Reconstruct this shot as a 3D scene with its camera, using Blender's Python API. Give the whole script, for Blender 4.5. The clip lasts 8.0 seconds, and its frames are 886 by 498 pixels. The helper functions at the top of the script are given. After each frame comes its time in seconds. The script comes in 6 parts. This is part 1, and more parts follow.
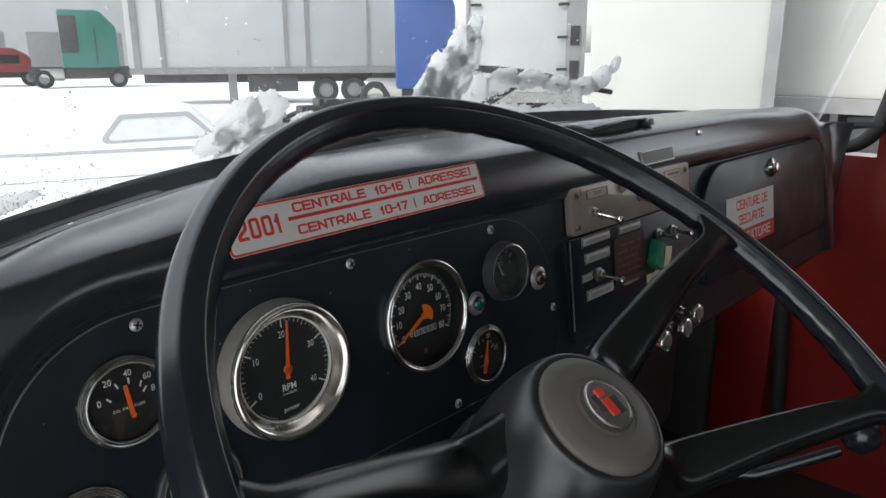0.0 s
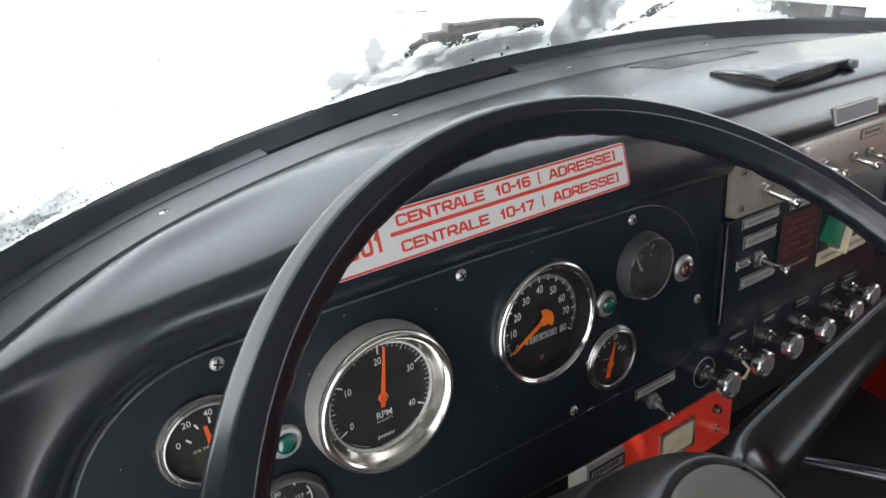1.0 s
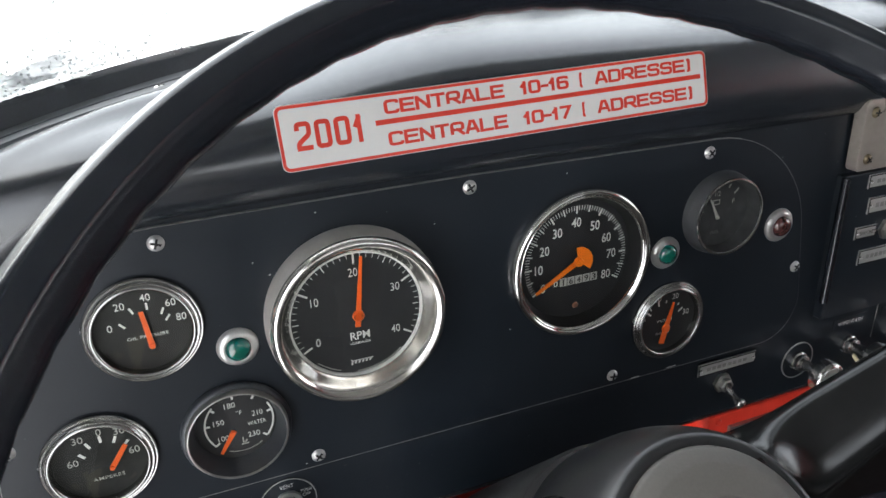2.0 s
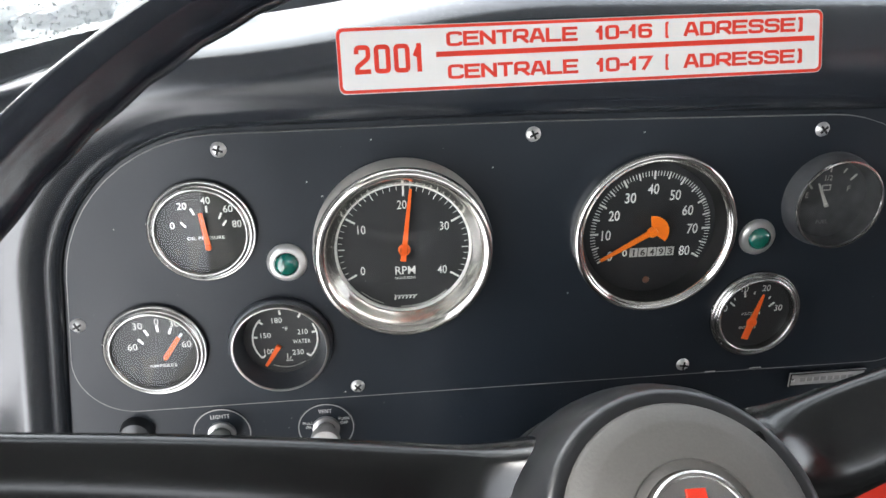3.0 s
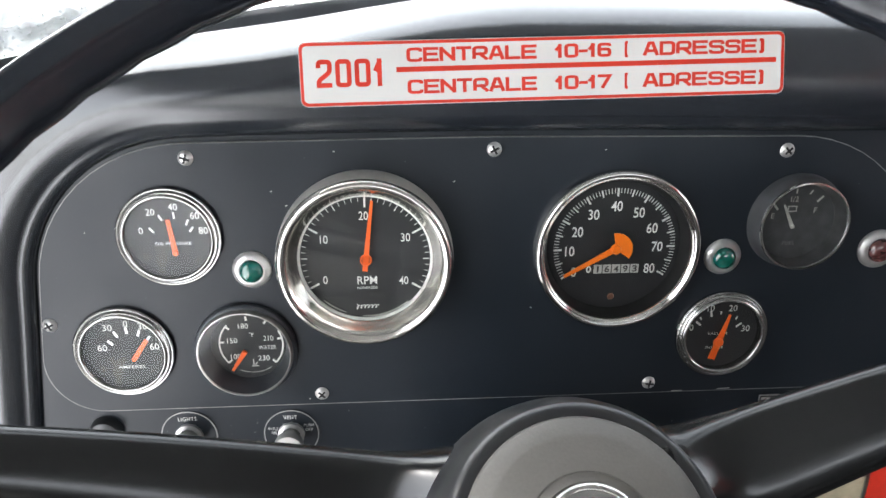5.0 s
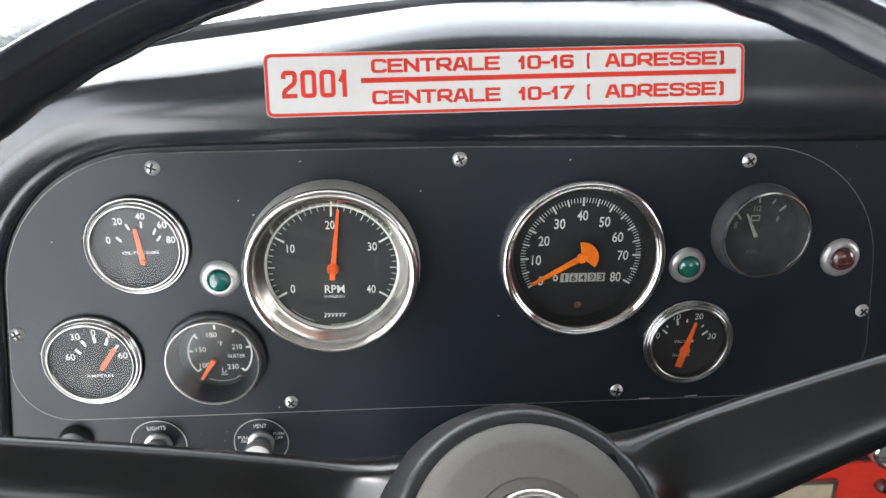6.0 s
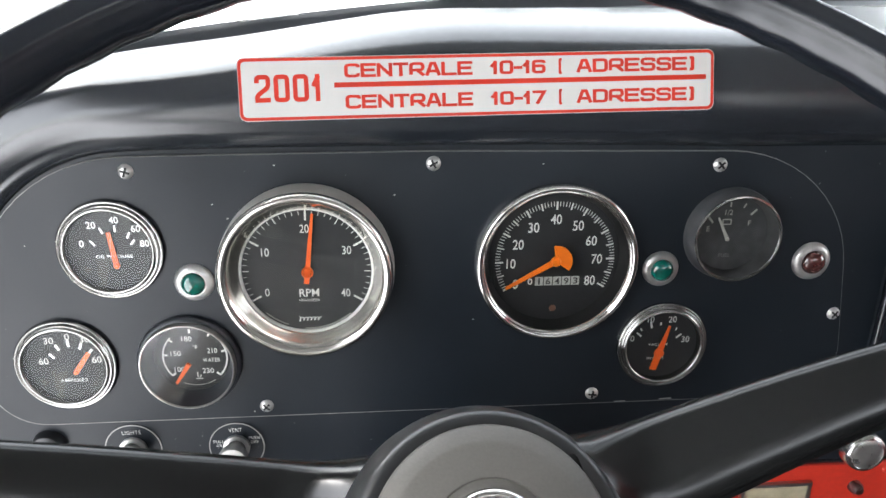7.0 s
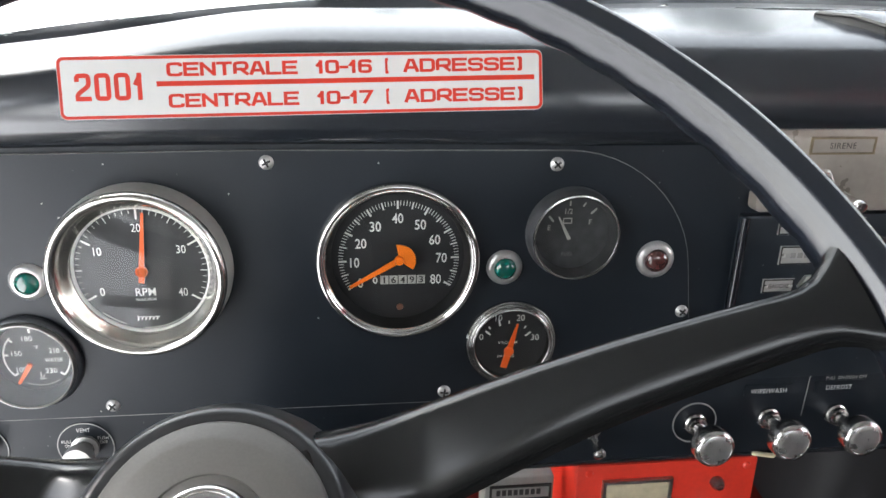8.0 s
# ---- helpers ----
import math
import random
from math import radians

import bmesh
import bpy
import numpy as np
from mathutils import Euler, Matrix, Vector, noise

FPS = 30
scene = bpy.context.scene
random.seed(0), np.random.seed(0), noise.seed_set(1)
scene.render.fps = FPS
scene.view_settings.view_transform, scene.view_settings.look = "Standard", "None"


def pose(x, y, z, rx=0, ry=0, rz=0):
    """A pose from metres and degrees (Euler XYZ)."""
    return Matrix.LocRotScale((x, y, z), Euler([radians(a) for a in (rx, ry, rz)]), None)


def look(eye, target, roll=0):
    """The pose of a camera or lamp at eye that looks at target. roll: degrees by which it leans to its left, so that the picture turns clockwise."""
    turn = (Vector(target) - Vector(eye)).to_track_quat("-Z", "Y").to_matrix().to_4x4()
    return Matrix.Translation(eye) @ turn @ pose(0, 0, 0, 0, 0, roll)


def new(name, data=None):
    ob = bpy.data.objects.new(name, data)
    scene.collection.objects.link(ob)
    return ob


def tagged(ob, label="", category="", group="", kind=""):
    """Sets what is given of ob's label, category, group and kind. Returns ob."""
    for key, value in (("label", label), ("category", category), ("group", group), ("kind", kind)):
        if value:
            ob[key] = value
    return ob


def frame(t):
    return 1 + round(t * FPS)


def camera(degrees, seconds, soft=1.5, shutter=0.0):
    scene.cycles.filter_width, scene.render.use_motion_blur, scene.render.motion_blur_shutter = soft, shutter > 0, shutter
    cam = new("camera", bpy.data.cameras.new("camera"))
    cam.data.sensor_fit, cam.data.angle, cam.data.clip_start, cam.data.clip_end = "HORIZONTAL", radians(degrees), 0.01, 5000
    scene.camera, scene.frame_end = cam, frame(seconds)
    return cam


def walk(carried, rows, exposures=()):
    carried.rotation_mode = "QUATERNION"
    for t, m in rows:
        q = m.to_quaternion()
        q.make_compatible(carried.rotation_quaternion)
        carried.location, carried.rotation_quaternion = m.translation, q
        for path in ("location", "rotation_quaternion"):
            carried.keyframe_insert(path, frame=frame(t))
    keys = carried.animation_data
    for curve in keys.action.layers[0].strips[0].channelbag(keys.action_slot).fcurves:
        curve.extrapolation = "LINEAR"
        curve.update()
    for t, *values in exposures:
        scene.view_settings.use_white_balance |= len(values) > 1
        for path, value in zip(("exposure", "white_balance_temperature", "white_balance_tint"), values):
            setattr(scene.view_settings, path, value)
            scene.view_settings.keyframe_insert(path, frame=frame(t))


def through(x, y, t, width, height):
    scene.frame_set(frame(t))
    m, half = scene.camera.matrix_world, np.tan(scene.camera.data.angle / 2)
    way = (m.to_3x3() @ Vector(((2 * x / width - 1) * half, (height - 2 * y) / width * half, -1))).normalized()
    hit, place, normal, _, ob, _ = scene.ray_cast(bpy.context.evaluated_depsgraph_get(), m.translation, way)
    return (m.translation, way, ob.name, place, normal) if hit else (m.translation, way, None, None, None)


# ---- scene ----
cam = camera(63.4, 8.0)
PATH = [
    (0, (-0.333, -0.418, 1.907), (1.06, 0.916, 1.378), -0.1),
    (0.5, (-0.273, -0.356, 1.967), (0.893, 1.029, 1.117), 0.3),
    (1, (-0.25, -0.336, 1.985), (0.77, 1.121, 1.07), 0.3),
    (1.5, (-0.224, -0.321, 1.963), (0.634, 1.209, 1.002), 0.4),
    (1.7, (-0.192, -0.324, 1.943), (0.597, 1.234, 0.968), 0.4),
    (2.8, (-0.094, -0.366, 1.889), (0.143, 1.358, 0.903), 0.5),
    (3, (-0.09, -0.362, 1.886), (0.107, 1.37, 0.906), 0.4),
    (3.5, (-0.091, -0.363, 1.885), (0.06, 1.378, 0.912), 0.4),
    (4, (-0.081, -0.369, 1.886), (0.042, 1.371, 0.908), 0.5),
    (4.5, (-0.073, -0.371, 1.886), (0.046, 1.379, 0.924), 0.6),
    (5, (-0.054, -0.371, 1.888), (0.071, 1.387, 0.942), 0.7),
    (6.5, (-0.038, -0.377, 1.89), (0.118, 1.394, 0.973), 1.1),
    (7, (-0.03, -0.378, 1.89), (0.141, 1.395, 0.98), 1.3),
    (7.5, (0.006, -0.382, 1.892), (0.196, 1.393, 0.99), 1.5),
    (8, (0.055, -0.388, 1.892), (0.266, 1.382, 0.984), 1.8),
]
walk(cam, [(t, look(eye, target, roll)) for t, eye, target, roll in PATH], exposures=((0, 1.1), (0.2, 1.4), (0.5, 2.1), (1.0, 2.2), (1.5, 2.15), (3.0, 3.0), (8.0, 2.95)))

# ---- world, light ----
DASH = pose(0, 0, 1.75, -7.5)      # the dashboard's own frame: x along it, y forwards, z up its face
world = bpy.data.worlds.new("overcast_sky")
scene.world = world
world.use_nodes = True
wn, wl = world.node_tree.nodes, world.node_tree.links
sky = wn.new("ShaderNodeTexSky")
sky.sky_type, sky.sun_disc = "NISHITA", False
sky.sun_elevation, sky.sun_rotation = radians(38), radians(-70)
sky.air_density, sky.dust_density = 1.0, 2.0
grey = wn.new("ShaderNodeHueSaturation")
grey.inputs["Saturation"].default_value = 0.22
wl.new(sky.outputs["Color"], grey.inputs["Color"])
wl.new(grey.outputs["Color"], wn["Background"].inputs["Color"])
wn["Background"].inputs["Strength"].default_value = 0.15
sun_data = bpy.data.lights.new("sun", "SUN")
sun_data.energy, sun_data.angle, sun_data.color = 1.0, radians(30), (1.0, 0.97, 0.93)
sun = new("sun", sun_data)
sun.matrix_world = look((-9, 2, 8), (0, 0, 0))

# ---- materials ----


def material(name, color, rough=0.5, metal=0.0, spec=0.5, var=0.0, scale=30.0, bump=0.0, bump_scale=200.0, rough_var=0.0, coat=0.0,
             speck=None, speck_scale=300.0, speck_at=0.72):
    """A Principled surface with two scales of colour variation, roughness wear, fine relief and, where wanted, specks of dust."""
    m = bpy.data.materials.new(name)
    m.use_nodes = True
    n, l = m.node_tree.nodes, m.node_tree.links
    p = n["Principled BSDF"]
    p.inputs["Base Color"].default_value = (*color, 1)
    p.inputs["Roughness"].default_value = rough
    p.inputs["Metallic"].default_value = metal
    p.inputs["Specular IOR Level"].default_value = spec
    p.inputs["Coat Weight"].default_value = coat
    p.inputs["Coat Roughness"].default_value = 0.08
    co = n.new("ShaderNodeTexCoord")
    big = n.new("ShaderNodeTexNoise")
    big.inputs["Scale"].default_value, big.inputs["Detail"].default_value = scale, 5
    l.new(co.outputs["Object"], big.inputs["Vector"])
    fine = n.new("ShaderNodeTexNoise")
    fine.inputs["Scale"].default_value, fine.inputs["Detail"].default_value = bump_scale, 3
    l.new(co.outputs["Object"], fine.inputs["Vector"])
    last = None
    if var:
        ramp = n.new("ShaderNodeMapRange")
        ramp.inputs["From Min"].default_value, ramp.inputs["From Max"].default_value = 0.3, 0.7
        ramp.inputs["To Min"].default_value, ramp.inputs["To Max"].default_value = 1 - var, 1 + var
        add = n.new("ShaderNodeMath")
        add.operation = "MULTIPLY_ADD"
        add.inputs[1].default_value, add.inputs[2].default_value = 0.35, 0.0
        l.new(fine.outputs["Fac"], add.inputs[0])
        mixf = n.new("ShaderNodeMath")
        mixf.operation = "MULTIPLY_ADD"
        mixf.inputs[1].default_value = 0.65
        l.new(big.outputs["Fac"], mixf.inputs[0])
        l.new(add.outputs[0], mixf.inputs[2])
        l.new(mixf.outputs[0], ramp.inputs["Value"])
        tint = n.new("ShaderNodeMix")
        tint.data_type, tint.blend_type = "RGBA", "MULTIPLY"
        tint.inputs["Factor"].default_value = 1
        tint.inputs["A"].default_value = (*color, 1)
        l.new(ramp.outputs["Result"], tint.inputs["B"])
        l.new(tint.outputs["Result"], p.inputs["Base Color"])
        last = tint.outputs["Result"]
    if speck:
        dots = n.new("ShaderNodeTexNoise")
        dots.inputs["Scale"].default_value, dots.inputs["Detail"].default_value = speck_scale, 2
        l.new(co.outputs["Object"], dots.inputs["Vector"])
        cut = n.new("ShaderNodeMapRange")
        cut.inputs["From Min"].default_value, cut.inputs["From Max"].default_value = speck_at, speck_at + 0.04
        l.new(dots.outputs["Fac"], cut.inputs["Value"])
        over = n.new("ShaderNodeMix")
        over.data_type = "RGBA"
        over.inputs["A"].default_value, over.inputs["B"].default_value = (*color, 1), (*speck, 1)
        if last:
            l.new(last, over.inputs["A"])
        l.new(cut.outputs["Result"], over.inputs["Factor"])
        l.new(over.outputs["Result"], p.inputs["Base Color"])
    if rough_var:
        rr = n.new("ShaderNodeMapRange")
        rr.inputs["From Min"].default_value, rr.inputs["From Max"].default_value = 0.3, 0.7
        rr.inputs["To Min"].default_value, rr.inputs["To Max"].default_value = max(0.02, rough - rough_var), rough + rough_var
        l.new(big.outputs["Fac"], rr.inputs["Value"])
        l.new(rr.outputs["Result"], p.inputs["Roughness"])
    if bump:
        b = n.new("ShaderNodeBump")
        b.inputs["Strength"].default_value, b.inputs["Distance"].default_value = bump, 0.001
        l.new(fine.outputs["Fac"], b.inputs["Height"])
        l.new(b.outputs["Normal"], p.inputs["Normal"])
    return m


def glass(name, tint=(1, 1, 1), rough=0.0, film=0.0):
    """Clear pane: see-through, with the reflection that Fresnel gives it."""
    m = bpy.data.materials.new(name)
    m.use_nodes = True
    n, l = m.node_tree.nodes, m.node_tree.links
    n.clear()
    out, mix = n.new("ShaderNodeOutputMaterial"), n.new("ShaderNodeMixShader")
    clear, gloss, lw = n.new("ShaderNodeBsdfTransparent"), n.new("ShaderNodeBsdfGlossy"), n.new("ShaderNodeLayerWeight")
    clear.inputs["Color"].default_value = (*tint, 1)
    gloss.inputs["Roughness"].default_value = rough
    five, base = n.new("ShaderNodeMath"), n.new("ShaderNodeMath")
    five.operation, five.inputs[1].default_value = "POWER", 5.0
    base.operation, base.inputs[1].default_value, base.inputs[2].default_value = "MULTIPLY_ADD", 0.92, 0.04
    l.new(lw.outputs["Facing"], five.inputs[0])
    l.new(five.outputs[0], base.inputs[0])
    l.new(base.outputs[0], mix.inputs[0])
    l.new(clear.outputs[0], mix.inputs[1])
    if film:
        # Uneven translucent veil, mixed in as haze that pales the view outside.
        veiled, veil = n.new("ShaderNodeMixShader"), n.new("ShaderNodeBsdfTranslucent")
        patchy, cut = n.new("ShaderNodeTexNoise"), n.new("ShaderNodeMapRange")
        patchy.inputs["Scale"].default_value, patchy.inputs["Detail"].default_value = 9, 6
        cut.inputs["From Min"].default_value, cut.inputs["From Max"].default_value = 0.35, 0.7
        cut.inputs["To Min"].default_value, cut.inputs["To Max"].default_value = film * 0.5, film * 1.6
        l.new(patchy.outputs["Fac"], cut.inputs["Value"])
        l.new(cut.outputs["Result"], veiled.inputs[0])
        l.new(clear.outputs[0], veiled.inputs[1])
        l.new(veil.outputs[0], veiled.inputs[2])
        l.new(veiled.outputs[0], mix.inputs[1])
    l.new(gloss.outputs[0], mix.inputs[2])
    l.new(mix.outputs[0], out.inputs["Surface"])
    return m


M_DASH = material("black_dash_paint", (0.0135, 0.0170, 0.0225), 0.25, spec=1.0, var=0.10, scale=12, bump=0.015, bump_scale=900, rough_var=0.015)
M_DASH.node_tree.nodes["Principled BSDF"].inputs["IOR"].default_value = 1.60
M_PANEL = material("black_panel_paint", (0.0108, 0.0148, 0.0200), 0.36, spec=0.42, var=0.15, scale=25, bump=0.04, bump_scale=700, rough_var=0.06,
                   speck=(0.18, 0.18, 0.18), speck_scale=420, speck_at=0.765)
M_STRIP = material("black_vinyl_trim", (0.036, 0.040, 0.047), 0.42, spec=0.7, var=0.3, scale=20, bump=0.12, bump_scale=600)
M_GASKET = material("grey_black_rubber_seal", (0.034, 0.039, 0.047), 0.42, spec=0.8, var=0.3, scale=25, bump=0.12, bump_scale=500)
M_SILVERBOX = material("grey_painted_metal", (0.30, 0.29, 0.27), 0.4, 0.2, var=0.15, scale=40, bump=0.02)
M_FAINT = material("pale_print_and_edge", (0.22, 0.215, 0.205), 0.5, var=0.3, scale=150)
# Dial grey is lifted to hold the hazy reflection of its dusty glass.
M_FUELDIAL = material("dusty_hazed_dial", (0.052, 0.053, 0.054), 0.5, var=0.35, scale=90)
M_CAN = material("grey_black_can_plastic", (0.058, 0.060, 0.063), 0.3, spec=0.8, var=0.15, scale=60)
M_RUBBER = material("black_rubber", (0.012, 0.012, 0.013), 0.65, var=0.3, scale=30, bump=0.15, bump_scale=400)
M_WHEEL = material("black_hard_plastic", (0.010, 0.0125, 0.0175), 0.22, spec=0.7, var=0.1, scale=40, bump=0.012, bump_scale=350, rough_var=0.02)
M_SPOKE = material("black_spoke_plastic", (0.0048, 0.0053, 0.0055), 0.22, spec=0.65, var=0.10, scale=40, bump=0.010, bump_scale=350, rough_var=0.015)
M_HUB = material("black_hub_plastic", (0.0125, 0.0132, 0.0145), 0.33, spec=0.9, var=0.2, scale=40, bump=0.03, bump_scale=350, rough_var=0.06)
M_JACKET = material("dark_grey_column_plastic", (0.030, 0.030, 0.031), 0.45, spec=0.6, var=0.15, scale=25, bump=0.03, bump_scale=500, rough_var=0.05)
M_CARDPRINT = material("faded_card_print", (0.13, 0.075, 0.075), 0.5, var=0.2, scale=150)
M_BRASS = material("tarnished_brass", (0.26, 0.21, 0.14), 0.4, 0.8, var=0.25, scale=120)
M_TURNED = material("turned_steel_face", (0.70, 0.69, 0.67), 0.32, 0.95, var=0.15, scale=140, rough_var=0.1)
tn, tl = M_TURNED.node_tree.nodes, M_TURNED.node_tree.links
radial = tn.new("ShaderNodeTangent")
radial.direction_type, radial.axis = "RADIAL", "Y"
tl.new(radial.outputs["Tangent"], tn["Principled BSDF"].inputs["Tangent"])
tn["Principled BSDF"].inputs["Anisotropic"].default_value = 0.85
M_CAP = material("grey_rubber_cap", (0.105, 0.099, 0.090), 0.5, var=0.15, scale=30, bump=0.08, bump_scale=900, rough_var=0.06)
M_CHROME = material("chrome", (0.80, 0.78, 0.745), 0.10, 1.0, rough_var=0.03, scale=60, var=0.06)
M_BEZEL = material("polished_nickel", (0.88, 0.85, 0.79), 0.19, 1.0, var=0.08, scale=50, rough_var=0.05)
M_CASE = material("satin_grey_metal", (0.58, 0.55, 0.51), 0.38, 0.3, var=0.12, scale=60, rough_var=0.06)
M_RINGS = material("tarnished_chrome", (0.46, 0.455, 0.44), 0.22, 1.0, var=0.15, scale=90, rough_var=0.06)
M_SATIN = material("satin_chrome", (0.66, 0.65, 0.63), 0.20, 1.0, var=0.12, scale=90, rough_var=0.06)
M_SCREW = material("zinc_plated_steel", (0.56, 0.55, 0.53), 0.36, 0.75, var=0.2, scale=150, rough_var=0.08)
M_FLANGE = material("white_satin_metal", (0.66, 0.65, 0.63), 0.30, 0.65, var=0.08, scale=90)
M_STEEL = material("brushed_steel", (0.62, 0.61, 0.59), 0.24, 1.0, var=0.15, scale=80, rough_var=0.08)
M_DULL = material("dull_nickel", (0.5, 0.49, 0.46), 0.38, 1.0, var=0.25, scale=80, rough_var=0.1)
M_ALU = material("cream_anodised_plate", (0.36, 0.32, 0.28), 0.34, 0.35, var=0.14, scale=35, rough_var=0.08, bump=0.02,
                 speck=(0.25, 0.22, 0.18), speck_scale=160, speck_at=0.74)
M_FACE = material("gauge_face_black", (0.014, 0.014, 0.015), 0.55, var=0.25, scale=60, speck=(0.05, 0.045, 0.04), speck_scale=900, speck_at=0.76)
M_FACE_OLD = material("gauge_face_dusty", (0.017, 0.017, 0.0155), 0.6, spec=0.3, var=0.5, scale=55, speck=(0.040, 0.036, 0.027), speck_scale=60, speck_at=0.60)
M_BLACKIN = material("matt_black", (0.008, 0.008, 0.008), 0.6, var=0.2, scale=60)
M_WHITE = material("white_print", (0.78, 0.77, 0.73), 0.5, var=0.08, scale=200)
M_DIMWHITE = material("aged_white_print", (0.45, 0.44, 0.4), 0.55, var=0.15, scale=200)
M_ORANGE = material("orange_needle_paint", (0.92, 0.13, 0.012), 0.4, var=0.06, scale=150)
M_AMBER = material("amber_needle_paint", (0.95, 0.20, 0.010), 0.4, var=0.06, scale=150)
M_PIN = material("brown_pin", (0.20, 0.09, 0.055), 0.4, var=0.1, scale=150)
M_STICK = material("white_sticker_film", (0.68, 0.675, 0.65), 0.33, var=0.03, scale=60, bump=0.02, bump_scale=900)
M_STICKRED = material("red_sticker_print", (0.64, 0.036, 0.016), 0.34, var=0.06, scale=80)
M_DARKPRINT = material("dark_print", (0.03, 0.025, 0.025), 0.5, var=0.15, scale=120)
M_MAROON = material("maroon_label", (0.06, 0.008, 0.012), 0.4, var=0.2, scale=90)
M_SILVERLBL = material("silver_label", (0.40, 0.39, 0.37), 0.35, 0.4, var=0.12, scale=120)
M_CREAMLBL = material("cream_label", (0.6, 0.52, 0.34), 0.45, var=0.1, scale=100)
M_REDPAINT = material("red_enamel", (0.16, 0.009, 0.007), 0.3, var=0.15, scale=9, bump=0.03, bump_scale=150, coat=0.4)
M_REDBOX = material("red_painted_box", (0.72, 0.045, 0.025), 0.32, var=0.12, scale=25, bump=0.02, bump_scale=300)
M_GREENLENS = material("green_lens", (0.0, 0.11, 0.08), 0.08, spec=0.8, coat=1.0, var=0.2, scale=200)
M_REDLENS = material("red_lens", (0.085, 0.026, 0.024), 0.1, spec=0.8, coat=1.0, var=0.2, scale=200)
M_GREENPLAST = material("green_plastic", (0.012, 0.16, 0.09), 0.4, var=0.15, scale=80)
M_BEIGE = material("aged_window_plastic", (0.5, 0.44, 0.3), 0.3, var=0.2, scale=70)
M_CAB = material("cab_lining_dark", (0.03, 0.03, 0.032), 0.6, var=0.3, scale=8, bump=0.04, bump_scale=30)
M_DOORLINING = material("grey_beige_door_lining", (0.26, 0.25, 0.23), 0.55, var=0.2, scale=6, bump=0.04, bump_scale=30)
M_HEADLINER = material("headliner_grey", (0.15, 0.147, 0.141), 0.8, var=0.12, scale=8, bump=0.04, bump_scale=30)
M_SEAT = material("dark_vinyl", (0.03, 0.028, 0.028), 0.45, var=0.3, scale=12, bump=0.08, bump_scale=30)
M_FLOOR = material("rubber_floor_mat", (0.015, 0.015, 0.015), 0.7, var=0.4, scale=15, bump=0.2, bump_scale=150)
M_SNOW = material("snow", (0.86, 0.87, 0.89), 0.65, var=0.05, scale=1.5, bump=0.5, bump_scale=12)
M_FROST = material("frosted_car_glass", (0.66, 0.68, 0.70), 0.5, var=0.15, scale=6, bump=0.2, bump_scale=60)


def packed_snow(name, through=0.9, least=0.45, ice_at=1.19):
    """Loose snow on glass: daylight comes through it as well as off it."""
    m = material(name, (0.80, 0.82, 0.84), 0.35, var=0.30, scale=90, bump=0.9, bump_scale=260)
    n, l = m.node_tree.nodes, m.node_tree.links
    p, out = n["Principled BSDF"], n["Material Output"]
    mix, tr = n.new("ShaderNodeMixShader"), n.new("ShaderNodeBsdfTranslucent")
    tr.inputs["Color"].default_value = (through, through * 1.005, through * 1.01, 1)
    ice = n.new("ShaderNodeTexNoise")
    ice.inputs["Scale"].default_value, ice.inputs["Detail"].default_value = 170, 6
    lit = n.new("ShaderNodeMapRange")
    lit.inputs["From Min"].default_value, lit.inputs["From Max"].default_value = 0.35, 0.65
    lit.inputs["To Min"].default_value, lit.inputs["To Max"].default_value = least, 0.95
    l.new(ice.outputs["Fac"], lit.inputs["Value"])
    l.new(lit.outputs["Result"], mix.inputs[0])
    l.new(p.outputs[0], mix.inputs[1])
    l.new(tr.outputs[0], mix.inputs[2])
    grain, wet = n.new("ShaderNodeTexNoise"), n.new("ShaderNodeBsdfPrincipled")
    grain.inputs["Scale"].default_value, grain.inputs["Detail"].default_value = 420, 4
    wet.inputs["Base Color"].default_value, wet.inputs["Roughness"].default_value = (0.16, 0.19, 0.21, 1), 0.2
    patch = n.new("ShaderNodeTexNoise")
    patch.inputs["Scale"].default_value, patch.inputs["Detail"].default_value = 70, 3
    add, cut, icy = n.new("ShaderNodeMath"), n.new("ShaderNodeMapRange"), n.new("ShaderNodeMixShader")
    add.operation = "ADD"
    l.new(grain.outputs["Fac"], add.inputs[0])
    l.new(patch.outputs["Fac"], add.inputs[1])
    cut.inputs["From Min"].default_value, cut.inputs["From Max"].default_value = ice_at, ice_at + 0.10
    cut.inputs["To Max"].default_value = 0.7
    l.new(add.outputs[0], cut.inputs["Value"])
    l.new(cut.outputs["Result"], icy.inputs[0])
    l.new(mix.outputs[0], icy.inputs[1])
    l.new(wet.outputs[0], icy.inputs[2])
    l.new(icy.outputs[0], out.inputs["Surface"])
    return m


M_PACKED = packed_snow("packed_snow")
M_CRUST = packed_snow("wet_slush_crust", 0.88, 0.60, 1.17)
M_TRAILER = material("white_trailer_skin", (0.37, 0.375, 0.38), 0.5, var=0.10, scale=1.2)
M_CREAMTRUCK = material("cream_truck_skin", (0.40, 0.40, 0.38), 0.5, var=0.06, scale=1.2, speck=(0.26, 0.22, 0.12), speck_scale=1.1, speck_at=0.74)
M_TRAILGREY = material("grey_steel_post", (0.2, 0.2, 0.2), 0.55, var=0.2, scale=3)
M_UNDER = material("dark_underframe", (0.05, 0.05, 0.052), 0.7, var=0.4, scale=3)
M_BLUE = material("blue_truck_paint", (0.014, 0.055, 0.21), 0.4, var=0.12, scale=2)
M_GREENTRUCK = material("green_truck_paint", (0.02, 0.14, 0.11), 0.4, var=0.15, scale=2)
